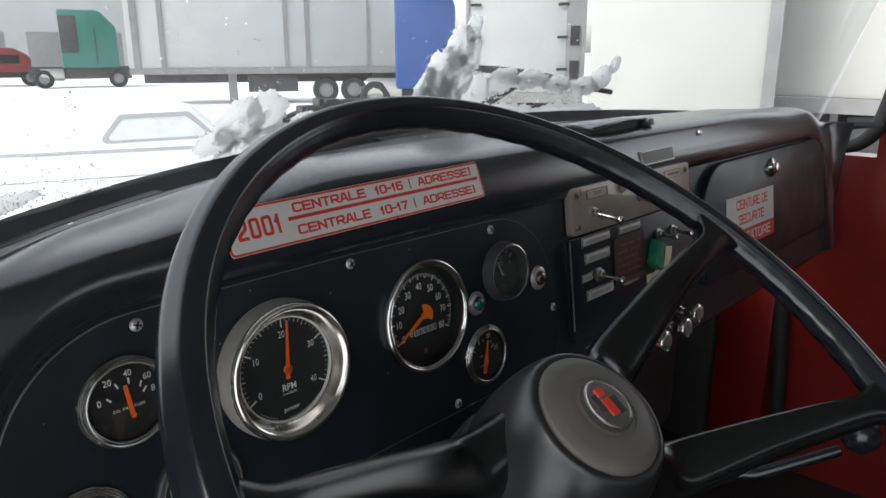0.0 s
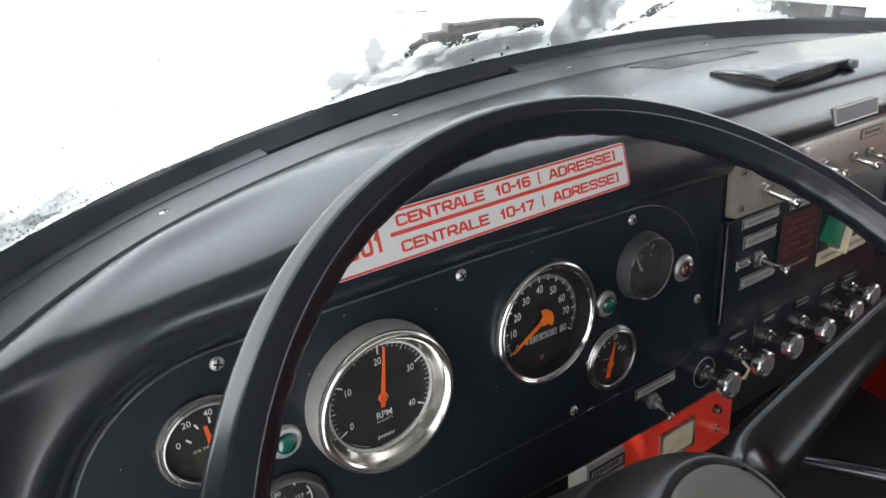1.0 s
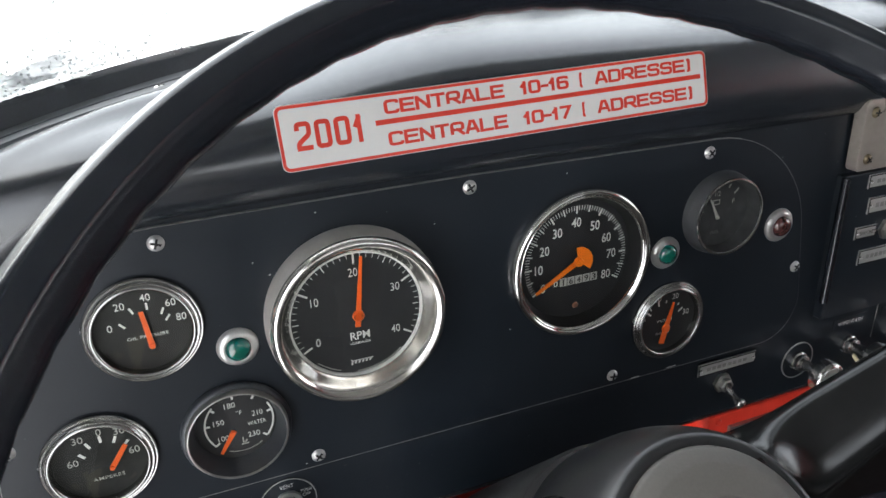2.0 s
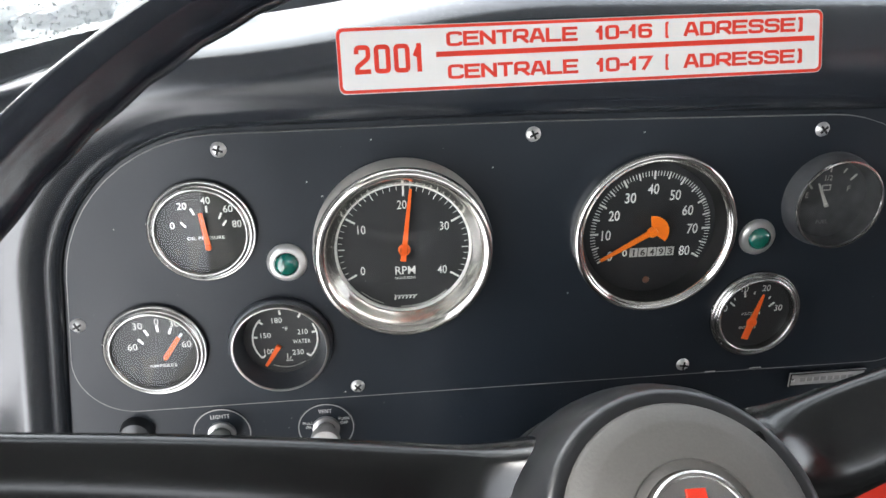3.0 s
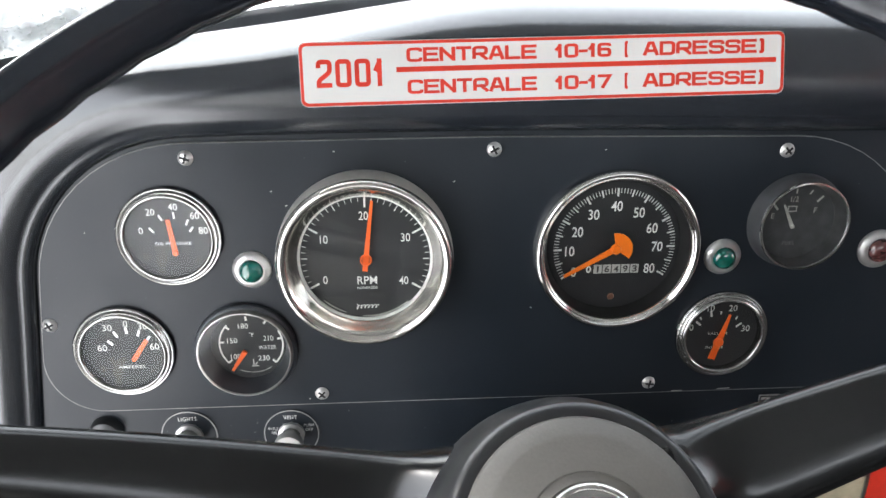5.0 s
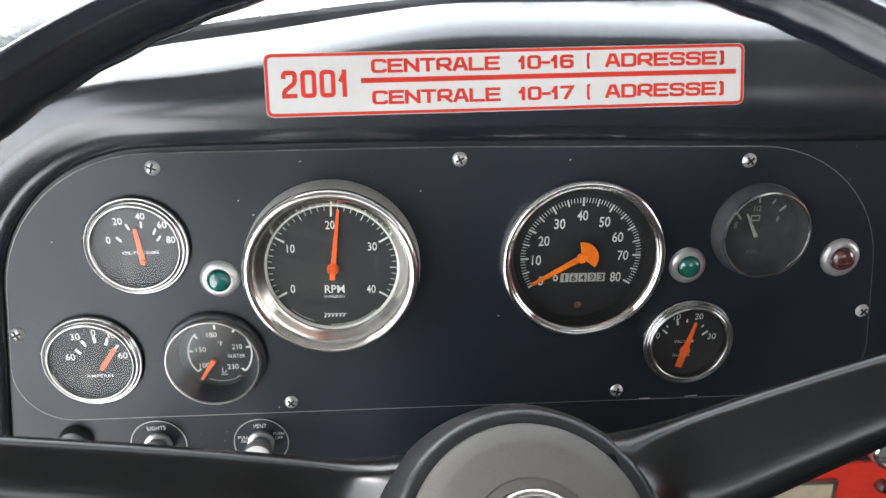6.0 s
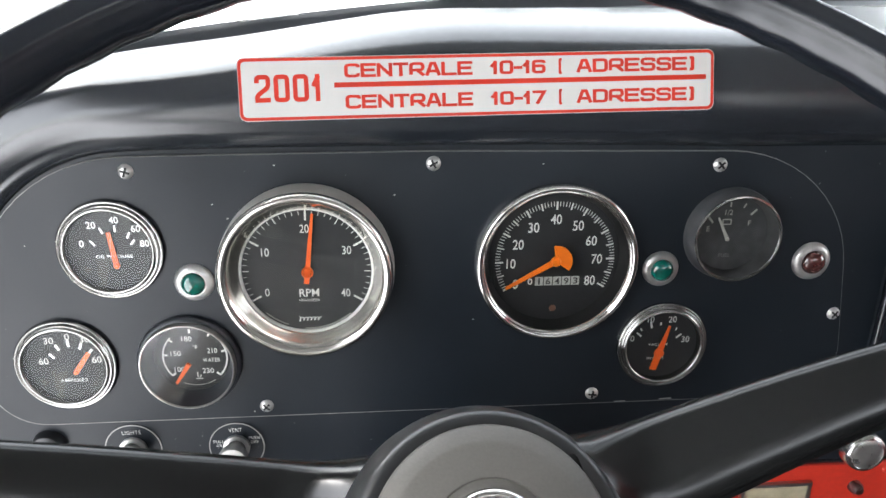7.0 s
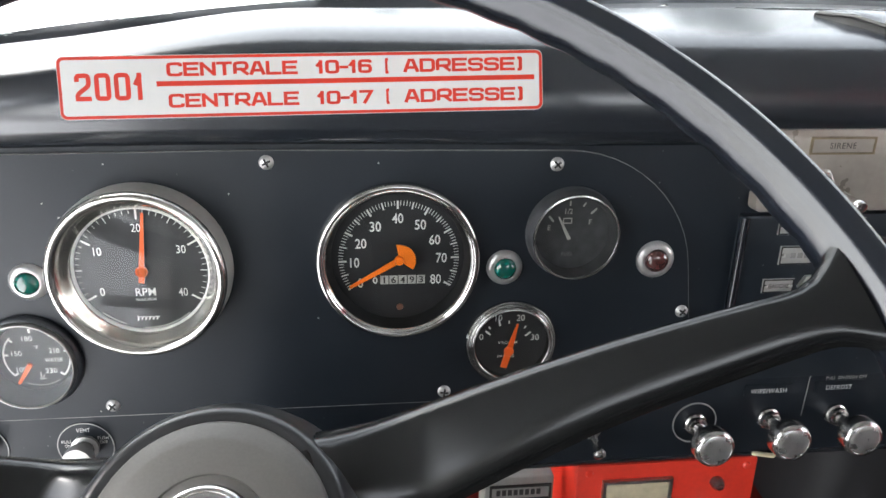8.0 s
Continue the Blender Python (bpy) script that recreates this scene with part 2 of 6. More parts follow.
M_REDTRUCK = material("dark_red_truck_paint", (0.2, 0.03, 0.035), 0.45, var=0.2, scale=2)
M_GLASS = glass("gauge_glass", (0.97, 0.98, 0.97), 0.02)
M_WINDOW = glass("wet_window_glass", (0.93, 0.96, 0.95), 0.0, 0.035)

# ---- building helpers ----


def finish(bm, name, mat, smooth=38):
    bmesh.ops.recalc_face_normals(bm, faces=bm.faces[:])
    me = bpy.data.meshes.new(name)
    bm.to_mesh(me)
    bm.free()
    me.materials.append(mat)
    if smooth:
        me.polygons.foreach_set("use_smooth", [True] * len(me.polygons))
        me.set_sharp_from_angle(angle=radians(smooth))
    return me


def thing(name, m, label, category, group="", kind=""):
    """An Empty at a thing's base, for its parts."""
    ob = new(name)
    ob.empty_display_size = 0.02
    ob.matrix_world = m
    return tagged(ob, label, category, group, kind)


def part(name, bm, mat, parent, label="", m=None, smooth=38):
    """One mesh part under a thing or under a part; m is its pose in the parent's frame."""
    ob = new(name, finish(bm, name, mat, smooth) if isinstance(bm, bmesh.types.BMesh) else bm)
    ob.parent = parent
    if m is not None:
        ob.matrix_local = m
    return tagged(ob, label)


def solo(name, bm, mat, m, label, category, group="", kind="", smooth=38):
    ob = new(name, finish(bm, name, mat, smooth))
    ob.matrix_world = m
    return tagged(ob, label, category, group, kind)


def lathe(profile, n=48, bm=None):
    """Revolves (radius, y) about the y axis."""
    bm = bm or bmesh.new()
    rings = []
    for r, y in profile:
        if r < 1e-6:
            rings.append([bm.verts.new((0, y, 0))])
        else:
            rings.append([bm.verts.new((r * math.cos(2 * math.pi * i / n), y, r * math.sin(2 * math.pi * i / n))) for i in range(n)])
    for a, b in zip(rings, rings[1:]):
        for i in range(n):
            j = (i + 1) % n
            if len(a) == 1 and len(b) == 1:
                continue
            if len(a) == 1:
                bm.faces.new((a[0], b[i], b[j]))
            elif len(b) == 1:
                bm.faces.new((a[i], a[j], b[0]))
            else:
                bm.faces.new((a[i], a[j], b[j], b[i]))
    return bm


def rounded(points, radii, steps=8):
    """A polygon's outline with rounded corners."""
    out = []
    k = len(points)
    for i in range(k):
        p, a, b = (Vector(points[j]) for j in (i, i - 1, (i + 1) % k))
        r = radii[i] if hasattr(radii, "__len__") else radii
        if r <= 0:
            out.append((p.x, p.y))
            continue
        da, db = (a - p).normalized(), (b - p).normalized()
        half = da.angle(db) / 2
        t = r / math.tan(half)
        c = p + (da + db).normalized() * (r / math.sin(half))
        s, e = p + da * t - c, p + db * t - c
        turn = math.atan2(s.x * e.y - s.y * e.x, s.dot(e))
        for q in range(steps + 1):
            w = turn * q / steps
            out.append((c.x + s.x * math.cos(w) - s.y * math.sin(w), c.y + s.x * math.sin(w) + s.y * math.cos(w)))
    return out


def rect(x0, z0, x1, z1):
    return [(x0, z0), (x1, z0), (x1, z1), (x0, z1)]


def plate(outline, y_front, y_back, bevel=0.0, bm=None):
    """A plate in the x-z plane with the given outline, its front towards -y, with a small rounded edge."""
    bm = bm or bmesh.new()
    pts = [Vector(p) for p in outline]
    k = len(pts)
    area = sum(pts[i].x * pts[(i + 1) % k].y - pts[(i + 1) % k].x * pts[i].y for i in range(k))
    sgn = 1 if area > 0 else -1

    def ring(inset, y):
        vs = []
        for i in range(k):
            p, a, b = pts[i], pts[i - 1], pts[(i + 1) % k]
            t = (b - a).normalized()
            nrm = Vector((-t.y, t.x)) * sgn
            q = p + nrm * inset
            vs.append(bm.verts.new((q.x, y, q.y)))
        return vs

    levels = [(bevel, y_front), (bevel * 0.3, y_front + bevel * 0.3), (0, y_front + bevel), (0, y_back)] if bevel else [(0, y_front), (0, y_back)]
    rings = [ring(*q) for q in levels]
    bm.faces.new(rings[0])
    bm.faces.new(list(reversed(rings[-1])))
    for a, b in zip(rings, rings[1:]):
        for i in range(k):
            j = (i + 1) % k
            bm.faces.new((a[i], b[i], b[j], a[j]))
    return bm


def holed(outline, holes, y_front, y_back):
    """A sheet in the x-z plane with openings, and the edges of all of them."""
    bm = bmesh.new()
    edges = []
    for loop in (outline, *holes):
        f = [bm.verts.new((x, y_front, z)) for x, z in loop]
        b = [bm.verts.new((x, y_back, z)) for x, z in loop]
        for i in range(len(f)):
            j = (i + 1) % len(f)
            q = bm.faces.new((f[i], b[i], b[j], f[j]))
            edges.append(bm.edges.get((f[i], f[j])))
    bmesh.ops.triangle_fill(bm, edges=edges, use_beauty=True, use_dissolve=False)
    return bm


def circle(x, z, r, n=48):
    return [(x + r * math.cos(2 * math.pi * i / n), z + r * math.sin(2 * math.pi * i / n)) for i in range(n)]


def frame_ring(outer, inner, y_front, y_back):
    """A flat frame between two outlines with equally many points."""
    bm = bmesh.new()
    k = len(outer)
    rings = [[bm.verts.new((p[0], y, p[1])) for p in o] for o, y in ((outer, y_back), (outer, y_front), (inner, y_front), (inner, y_back))]
    for a, b in zip(rings, rings[1:] + rings[:1]):
        for i in range(k):
            j = (i + 1) % k
            bm.faces.new((a[i], b[i], b[j], a[j]))
    return bm


def box(x0, y0, z0, x1, y1, z1, bevel=0.0, bm=None, segments=2):
    own = bmesh.new()
    bmesh.ops.create_cube(own, size=1)
    for v in own.verts:
        v.co = Vector(((x0, x1)[v.co.x > 0], (y0, y1)[v.co.y > 0], (z0, z1)[v.co.z > 0]))
    if bevel:
        bmesh.ops.bevel(own, geom=own.edges[:], offset=bevel, segments=segments, affect="EDGES", profile=0.5)
    if bm is None:
        return own
    me = bpy.data.meshes.new("tmp")
    own.to_mesh(me)
    own.free()
    bm.from_mesh(me)
    bpy.data.meshes.remove(me)
    return bm


def tube(points, radius, n=12, closed=False, caps=True):
    """A round bar along points; radius may be a list."""
    bm = bmesh.new()
    pts = [Vector(p) for p in points]
    k = len(pts)
    rings = []
    side = None
    for i, p in enumerate(pts):
        a = pts[i - 1] if i or closed else p
        b = pts[(i + 1) % k] if i < k - 1 or closed else p
        t = (b - a).normalized()
        if side is None:
            side = t.orthogonal().normalized()
        side = (side - t * side.dot(t)).normalized()
        up = t.cross(side)
        r = radius[i] if hasattr(radius, "__len__") else radius
        rings.append([bm.verts.new(p + (side * math.cos(2 * math.pi * q / n) + up * math.sin(2 * math.pi * q / n)) * r) for q in range(n)])
    pairs = list(zip(rings, rings[1:])) + ([(rings[-1], rings[0])] if closed else [])
    for a, b in pairs:
        for i in range(n):
            j = (i + 1) % n
            bm.faces.new((a[i], b[i], b[j], a[j]))
    if caps and not closed:
        bm.faces.new(list(reversed(rings[0])))
        bm.faces.new(rings[-1])
    return bm


def grid_surface(rows, closed_u=False):
    """A surface through rows of points."""
    bm = bmesh.new()
    vs = [[bm.verts.new(p) for p in r] for r in rows]
    for a, b in zip(vs, vs[1:]):
        for i in range(len(a) - 1):
            bm.faces.new((a[i], a[i + 1], b[i + 1], b[i]))
    return bm


GLYPHS = {
    "0": ["o 0,0 0,1 1,1 1,0"], "O": ["o 0,0 0,1 1,1 1,0"], "1": ["s .55,0 .55,1", "s .55,.94 0,.64"], "2": ["r 0,.74 0,1 1,1 1,.56 0,.2 0,0", "s 0,0 1,0"],
    "3": ["r 0,.8 0,1 1,1 1,.53 .3,.53", "r .3,.53 1,.53 1,0 0,0 0,.2"], "4": ["s .78,0 .78,1 0,.27 1,.27"], "5": ["s 1,1 .06,1 .06,.56", "r .06,.58 1,.58 1,0 0,0 0,.18"],
    "6": ["r 1,.82 1,1 0,1 0,0 1,0 1,.56 0,.56"], "7": ["s 0,1 1,1 .35,0"], "8": ["o 0,0 0,1 1,1 1,0", "s 0,.53 1,.53"], "9": ["r 0,.18 0,0 1,0 1,1 0,1 0,.44 1,.44"],
    "A": ["s 0,0 .36,1 .64,1 1,0", "s .22,.3 .78,.3"], "B": ["o 0,0 0,1 1,1 1,0", "s 0,.53 1,.53"], "C": ["r 1,.76 1,1 0,1 0,0 1,0 1,.24"], "D": ["r 0,1 1,1 1,0 0,0", "s 0,0 0,1"],
    "E": ["s 1,1 0,1 0,0 1,0", "s 0,.52 .9,.52"], "F": ["s 1,1 0,1 0,0", "s 0,.5 .85,.5"], "G": ["r 1,.72 1,1 0,1 0,0 1,0 1,.46 .55,.46"], "H": ["s 0,0 0,1", "s 1,0 1,1", "s 0,.52 1,.52"],
    "I": ["s .5,0 .5,1"], "L": ["s 0,1 0,0 1,0"], "M": ["s 0,0 0,1 .5,.3 1,1 1,0"], "N": ["s 0,0 0,1", "s 1,0 1,1", "s .10,.90 .90,.10"], "P": ["r 0,0 0,1 1,1 1,.42 0,.42"], "R": ["r 0,0 0,1 1,1 1,.42 0,.42", "s .5,.42 1,0"],
    "S": ["r 1,.74 1,1 0,1 0,.53 1,.53 1,0 0,0 0,.26"], "T": ["s 0,1 1,1", "s .5,1 .5,0"], "U": ["r 0,1 0,0 1,0 1,1"], "V": ["s 0,1 .5,0 1,1"], "W": ["s 0,1 .25,0 .5,.75 .75,0 1,1"],
    "Y": ["s 0,1 .5,.45 1,1", "s .5,.45 .5,0"], "/": ["s 0,-.05 1,1.05"], "-": ["s 0,.45 1,.45"], "(": ["r 1,1.04 0,1.04 0,-.04 1,-.04"], ")": ["r 0,1.04 1,1.04 1,-.04 0,-.04"], "\u00b0": ["o 0,.7 0,1 1,1 1,.7"],
}
NARROW = {"1": 0.55, "I": 0.16, "-": 0.55, "(": 0.26, ")": 0.26, "/": 0.6, "M": 1.2, "W": 1.3, "\u00b0": 0.4, " ": 0.55}


def stroke(bm, kind, pts, w, y):
    """A flat printed stroke along pts, with mitred corners; kind o is closed, r has rounded corners, s sharp ones."""
    closed = kind == "o"
    pts = [Vector(p) for p in pts]
    if kind in "or":
        span = min(max(p.x for p in pts) - min(p.x for p in pts), max(p.y for p in pts) - min(p.y for p in pts))
        r, out = span * 0.28, []
        for i, p in enumerate(pts):
            if not closed and i in (0, len(pts) - 1):
                out.append(p)
                continue
            a, b = pts[i - 1], pts[(i + 1) % len(pts)]
            ra, rb = min(r, (a - p).length * 0.49), min(r, (b - p).length * 0.49)
            s, e = p + (a - p).normalized() * ra, p + (b - p).normalized() * rb
            for k in range(5):
                t = k / 4
                out.append(s * (1 - t) ** 2 + p * 2 * t * (1 - t) + e * t * t)
        pts = out
    if kind == "s":
        pts[0] = pts[0] + (pts[0] - pts[1]).normalized() * (w * 0.46)
        pts[-1] = pts[-1] + (pts[-1] - pts[-2]).normalized() * (w * 0.46)
    n = len(pts)
    front, back = [], []
    for i, p in enumerate(pts):
        a = pts[i - 1] if i or closed else p
        b = pts[(i + 1) % n] if i < n - 1 or closed else p
        d1, d2 = (p - a), (b - p)
        d1 = d1.normalized() if d1.length else d2.normalized()
        d2 = d2.normalized() if d2.length else d1
        n1, n2 = Vector((-d1.y, d1.x)), Vector((-d2.y, d2.x))
        m = n1 + n2
        m = m / max(m.dot(n1), 0.5)
        for lst, yy in ((front, y), (back, y + 0.00025)):
            lst.append([bm.verts.new((q.x, yy, q.y)) for q in (p + m * w / 2, p - m * w / 2)])
    for i in range(n if closed else n - 1):
        j = (i + 1) % n
        f, g, h, k = front[i], front[j], back[i], back[j]
        bm.faces.new((f[0], g[0], g[1], f[1]))
        bm.faces.new((f[0], h[0], k[0], g[0]))
        bm.faces.new((f[1], g[1], k[1], h[1]))


def glyphs(text, width, height, w, gap=0.34):
    """The characters of a text as bmeshes, the whole centred on the origin, in the x-z plane."""
    units = sum(NARROW.get(c, 1.0) for c in text) + gap * (len(text) - 1)
    u = (width - w) / units
    x, out = -(width - w) / 2, []
    for c in text:
        cw = u * NARROW.get(c, 1.0)
        bm = bmesh.new()
        for k, g in enumerate(GLYPHS.get(c, [])):
            kind, *pts = g.split()
            pts = [tuple(float(q) for q in p.split(",")) for p in pts]
            stroke(bm, kind, [(x + px * cw, (py - 0.5) * (height - w)) for px, py in pts], w, -0.00012 - 0.00003 * k)
        out.append(bm)
        x += cw + u * gap
    return out


def printed(text, width, height, weight=0.012):
    """Printed writing in the built-in font, drawn to a width and a height and centred on the origin, in the x-z plane."""
    cu = bpy.data.curves.new("writing", "FONT")
    cu.body, cu.offset, cu.resolution_u, cu.space_character = text, weight, 3, 1.0 if len(text) < 4 else 1.12
    ob = bpy.data.objects.new("writing", cu)
    me = bpy.data.meshes.new_from_object(ob)
    bm = bmesh.new()
    bm.from_mesh(me)
    bpy.data.objects.remove(ob)
    bpy.data.meshes.remove(me)
    bpy.data.curves.remove(cu)
    xs, ys = [v.co.x for v in bm.verts], [v.co.y for v in bm.verts]
    x0, x1, y0, y1 = min(xs), max(xs), min(ys), max(ys)
    width *= 0.55 if text in ("1", "I") else 1.0
    for v in bm.verts:
        v.co = Vector(((v.co.x - (x0 + x1) / 2) * width / (x1 - x0), -0.00014, (v.co.y - (y0 + y1) / 2) * height / (y1 - y0)))
    return bm


def lettering(text, size, wide=1.0, bold=0.14):
    """Small printed writing; size is the height of the capitals."""
    units = sum(NARROW.get(c, 1.0) for c in text) + 0.34 * (len(text) - 1)
    return printed(text, units * size * 0.56 * wide + size * bold, size, max(0.0, (bold - 0.12) * (0.30 if size > 0.003 else 0.08)))


def fitted(text, width, height, bold=0.16):
    return printed(text, width, height, max(0.0, (bold - 0.12) * 0.12))


def writing(name, bm, mat, parent, x, y, z, turn=0.0, label=""):
    return part(name, bm, mat, parent, label, pose(x, y, z, 0, turn, 0), smooth=0)


def letters(text, width, height, mat, parent, x, y, z, bold=0.2, gap=0.34, heavy=1.0):
    """Writing whose characters are parts of their own; heavy is how much thicker the uprights are than the bars."""
    for c, bm in zip(text, glyphs(text, width / heavy, height, height * bold, gap)):
        for v in bm.verts:
            v.co.x *= heavy
        if c != " ":
            part("letter", bm, mat, parent, "", pose(x, y, z), smooth=0)
        else:
            bm.free()


def marks(items, y, thick=0.00012):
    """Printed strokes on a dial: (x0, z0, x1, z1, width), as one mesh."""
    bm = bmesh.new()
    for x0, z0, x1, z1, w in items:
        d = Vector((x1 - x0, z1 - z0)).normalized() * (w / 2)
        plate([(x0 - d.y, z0 + d.x), (x0 + d.y, z0 - d.x), (x1 + d.y, z1 - d.x), (x1 - d.y, z1 + d.x)], y - thick, y, 0, bm)
    return bm


def polar(r, a, cx=0.0, cz=0.0):
    return cx + r * math.cos(radians(a)), cz + r * math.sin(radians(a))


def spokes_of_dial(a0, a1, n, r0, r1, w, every=1, skip=(), cx=0.0, cz=0.0):
    out = []
    for i in range(n + 1):
        if i % every or i in skip:
            continue
        a = a0 + (a1 - a0) * i / n
        out.append((*polar(r0, a, cx, cz), *polar(r1, a, cx, cz), w))
    return out


def needle(length, tail, w0, w1, hub, y, hub_h=0.0016):
    """A tapered pointer along +x with a hub."""
    bm = plate([(-tail, -w0 * 0.5), (0, -w0 / 2), (length, -w1 / 2), (length, w1 / 2), (0, w0 / 2), (-tail, w0 * 0.5)], y - 0.0008, y)
    lathe([(0, y - hub_h), (hub * 0.8, y - hub_h), (hub, y - hub_h * 0.6), (hub, y)], 20, bm)
    return bm


def screw_head(name, parent, m, r=0.0042, mat=None, group=""):
    """A domed cross-head screw on a washerless seat."""
    bm = lathe([(0, -0.0022), (r * 0.45, -0.0021), (r * 0.8, -0.0014), (r, -0.0004), (r, 0.0)], 24)
    s = part(name, bm, mat or M_SCREW, parent, "", m)
    slot = bmesh.new()
    for a in (random.uniform(0, 90),):
        for k in (0, 90):
            d = Vector(polar(r * 0.62, a + k))
            e = Vector((-d.y, d.x)) * 0.22
            plate([(-d.x - e.x, -d.y - e.y), (d.x - e.x, d.y - e.y), (d.x + e.x, d.y + e.y), (-d.x + e.x, -d.y + e.y)], -0.00245, -0.0017, 0, slot)
    part("slot", slot, M_BLACKIN, s)
    return s

# ---- dashboard ----
MID = 0.43                       # the cab's middle
LEFT, RIGHT = -0.1663, 1.03       # centres of the hood's rounded ends


def front_edge(x):
    """The trim strip's front edge, where the hood begins: how far forward and how high."""
    d, k = x - MID, max(0.0, -0.13 - x)      # it drops away towards the driver's end
    return 0.1937 - 0.2052 * d * d - 0.3351 * d ** 4 - 0.48 * k ** 3, 0.0815 - 0.0863 * d * d - 0.009 * d - 0.30 * k * k - 1.94 * k ** 3


def rear_edge(x):
    """The trim strip's rear edge, against the windscreen's seal."""
    d, k = x - MID, max(0.0, -0.13 - x)
    return 0.2684 - 0.2227 * d * d - 0.2098 * d ** 4 - 0.364 * k * k + 0.85 * k ** 3, 0.0915 - 0.1174 * d * d - 0.0016 * d - 0.067 * k * k - 0.92 * k ** 3


def seal_top(x):
    """The upper edge of the seal, where the glass begins."""
    d, k = x - MID, max(0.0, -0.13 - x)
    return 0.2784 - 0.2227 * d * d - 0.2098 * d ** 4 - 0.1 * k * k, 0.1036 - 0.0962 * d * d - 0.0143 * d ** 4 + 0.0045 * d - 0.17 * k * k


def hood_path():
    """Stations round the instrument side: a point, the way outwards, and how far round the end it is."""
    out = []
    slope, lean = Vector((-0.9891, 0.1474)), math.atan2(0.1474, -0.9891)
    for i in range(7):
        z = -0.215 + 0.137 * i / 7
        out.append((-0.2604 + 0.149 * (z + 0.1), z, slope.x, slope.y, 1.0))
    for i in range(0, 17):
        a = lean + (math.pi / 2 - lean) * i / 16
        out.append((LEFT + 0.0912 * math.cos(a), -0.0860 + 0.0912 * math.sin(a), math.cos(a), math.sin(a), 1 - i / 16))
    for i in range(1, 60):
        x = LEFT + (RIGHT - LEFT) * i / 60
        out.append((x, 0.0052 + 0.0022 * max(0.0, 1 - (x / 0.18) ** 2), 0.0, 1.0, 0.0))
    for i in range(0, 17):
        a = math.pi / 2 - math.pi / 2 * i / 16
        out.append((RIGHT + 0.075 * math.cos(a), -0.068 + 0.0736 * math.sin(a), math.cos(a), math.sin(a), i / 16))
    for i in range(5, -1, -1):
        t = i / 6
        out.append((1.13 - 0.025 * t, -0.215 + 0.147 * t, 1.0, 0.0, 1.0))
    return out


HOOD = ((0.0026, 0.012), (0.0026, 0.0016), (0.0036, -0.0008), (0.0064, -0.0020), (0.0096, -0.0018), (0.0112, -0.0004), (0.0126, -0.0012), (0.0145, -0.0038), (0.0165, -0.0060), (0.021, -0.0082), (0.037, -0.0046), (0.052, -0.0008),
        (0.0568, 0.0020), (0.0600, 0.0062), (0.0629, 0.0122), (0.0656, 0.0205), (0.0684, 0.0330), (0.0711, 0.0490), (0.0735, 0.0660))


# along the top the lip has no bead: it rolls straight into the hood
HOOD_TOP = ((0.0022, 0.012), (0.0022, 0.003), (0.0030, 0.0004), (0.0052, -0.0018), (0.0074, -0.0034), (0.0088, -0.0042), (0.0104, -0.0051), (0.0130, -0.0063)) + HOOD[8:]


def crown(px, end):
    """How high the hood stands: it sinks towards both ends."""
    d = max(0.0, min(1.0, ((0.02 - px) / 0.20 if px < MID else (px - 0.76) / 0.27)))
    return 1 - (0.50 if px < MID else 0.20) * d * d * (3 - 2 * d) - 0.08 * end


dashboard = thing("dashboard", DASH, "black painted steel dashboard with a rounded hood", "dashboard", kind="structure")
rows = []
for px, pz, ox, oz, end in hood_path():
    side = -1 if px < MID else 1
    gx = px if not end else (LEFT - 0.20 * math.sin(end * math.pi / 2) if side < 0 else RIGHT + 0.16 * math.sin(end * math.pi / 2))
    gy, gz = front_edge(gx)
    gy, gz = gy - 0.0006, gz - 0.0014
    wing = max(0.0, min(1.0, (-0.085 - pz) / 0.07)) if end >= 1 else 0.0
    wing = wing * wing * (3 - 2 * wing)
    goal = Vector((gx, gy, gz)).lerp(Vector((px + ox * 0.058, -0.004, pz + oz * 0.058)), wing)
    low = crown(px, end)
    deep = (min(0.066, gy * 0.62) + 0.0082) / 0.0742
    row, over = [], []
    for p, q in zip(HOOD_TOP, HOOD):
        r, y = (a + (b - a) * 0.4 * min(1, 2 * end) for a, b in zip(p, q))
        if r < 0.022:
            row.append(Vector((px + ox * r, y, pz + oz * r)))
        else:
            r, y = 0.021 + (r - 0.021) * low, -0.0082 + (y + 0.0082) * deep
            over.append(Vector((px + ox * r, y, pz + oz * r)))
    last = over[-1]
    over += [last.lerp(goal, k / 5) + Vector((0, 0, 0.004 * math.sin(math.pi * k / 5) * (1 - end))) for k in range(1, 6)]
    # round the end the hood sweeps in one curve from the lip to the strip
    root, turned = row[-1], min(1.0, end / 0.45)
    turned = turned * turned * (3 - 2 * turned)
    span = (goal - root).length
    fold = root + Vector((ox, 0, oz)) * min(0.043 * low, span * 0.6) + Vector((0, 0.006, 0))
    p1 = root.lerp(fold, 0.95) + Vector((0, -0.003, 0))
    p2 = fold.lerp(goal, 0.12) + Vector((0, 0, 0.010)) * (1 - wing)
    for k, p in enumerate(over):
        t = (k + 1) / len(over)
        sweep = root * (1 - t) ** 3 + p1 * 3 * t * (1 - t) ** 2 + p2 * 3 * t * t * (1 - t) + goal * t ** 3
        row.append(p.lerp(sweep, turned))
    row.append(row[-1] + Vector((0, 0.004 + 0.08 * wing, -0.006 * (1 - wing))))
    rows.append(row)
part("hood", grid_surface(rows), M_DASH, dashboard, "smooth black hood curving over the instruments", smooth=60)
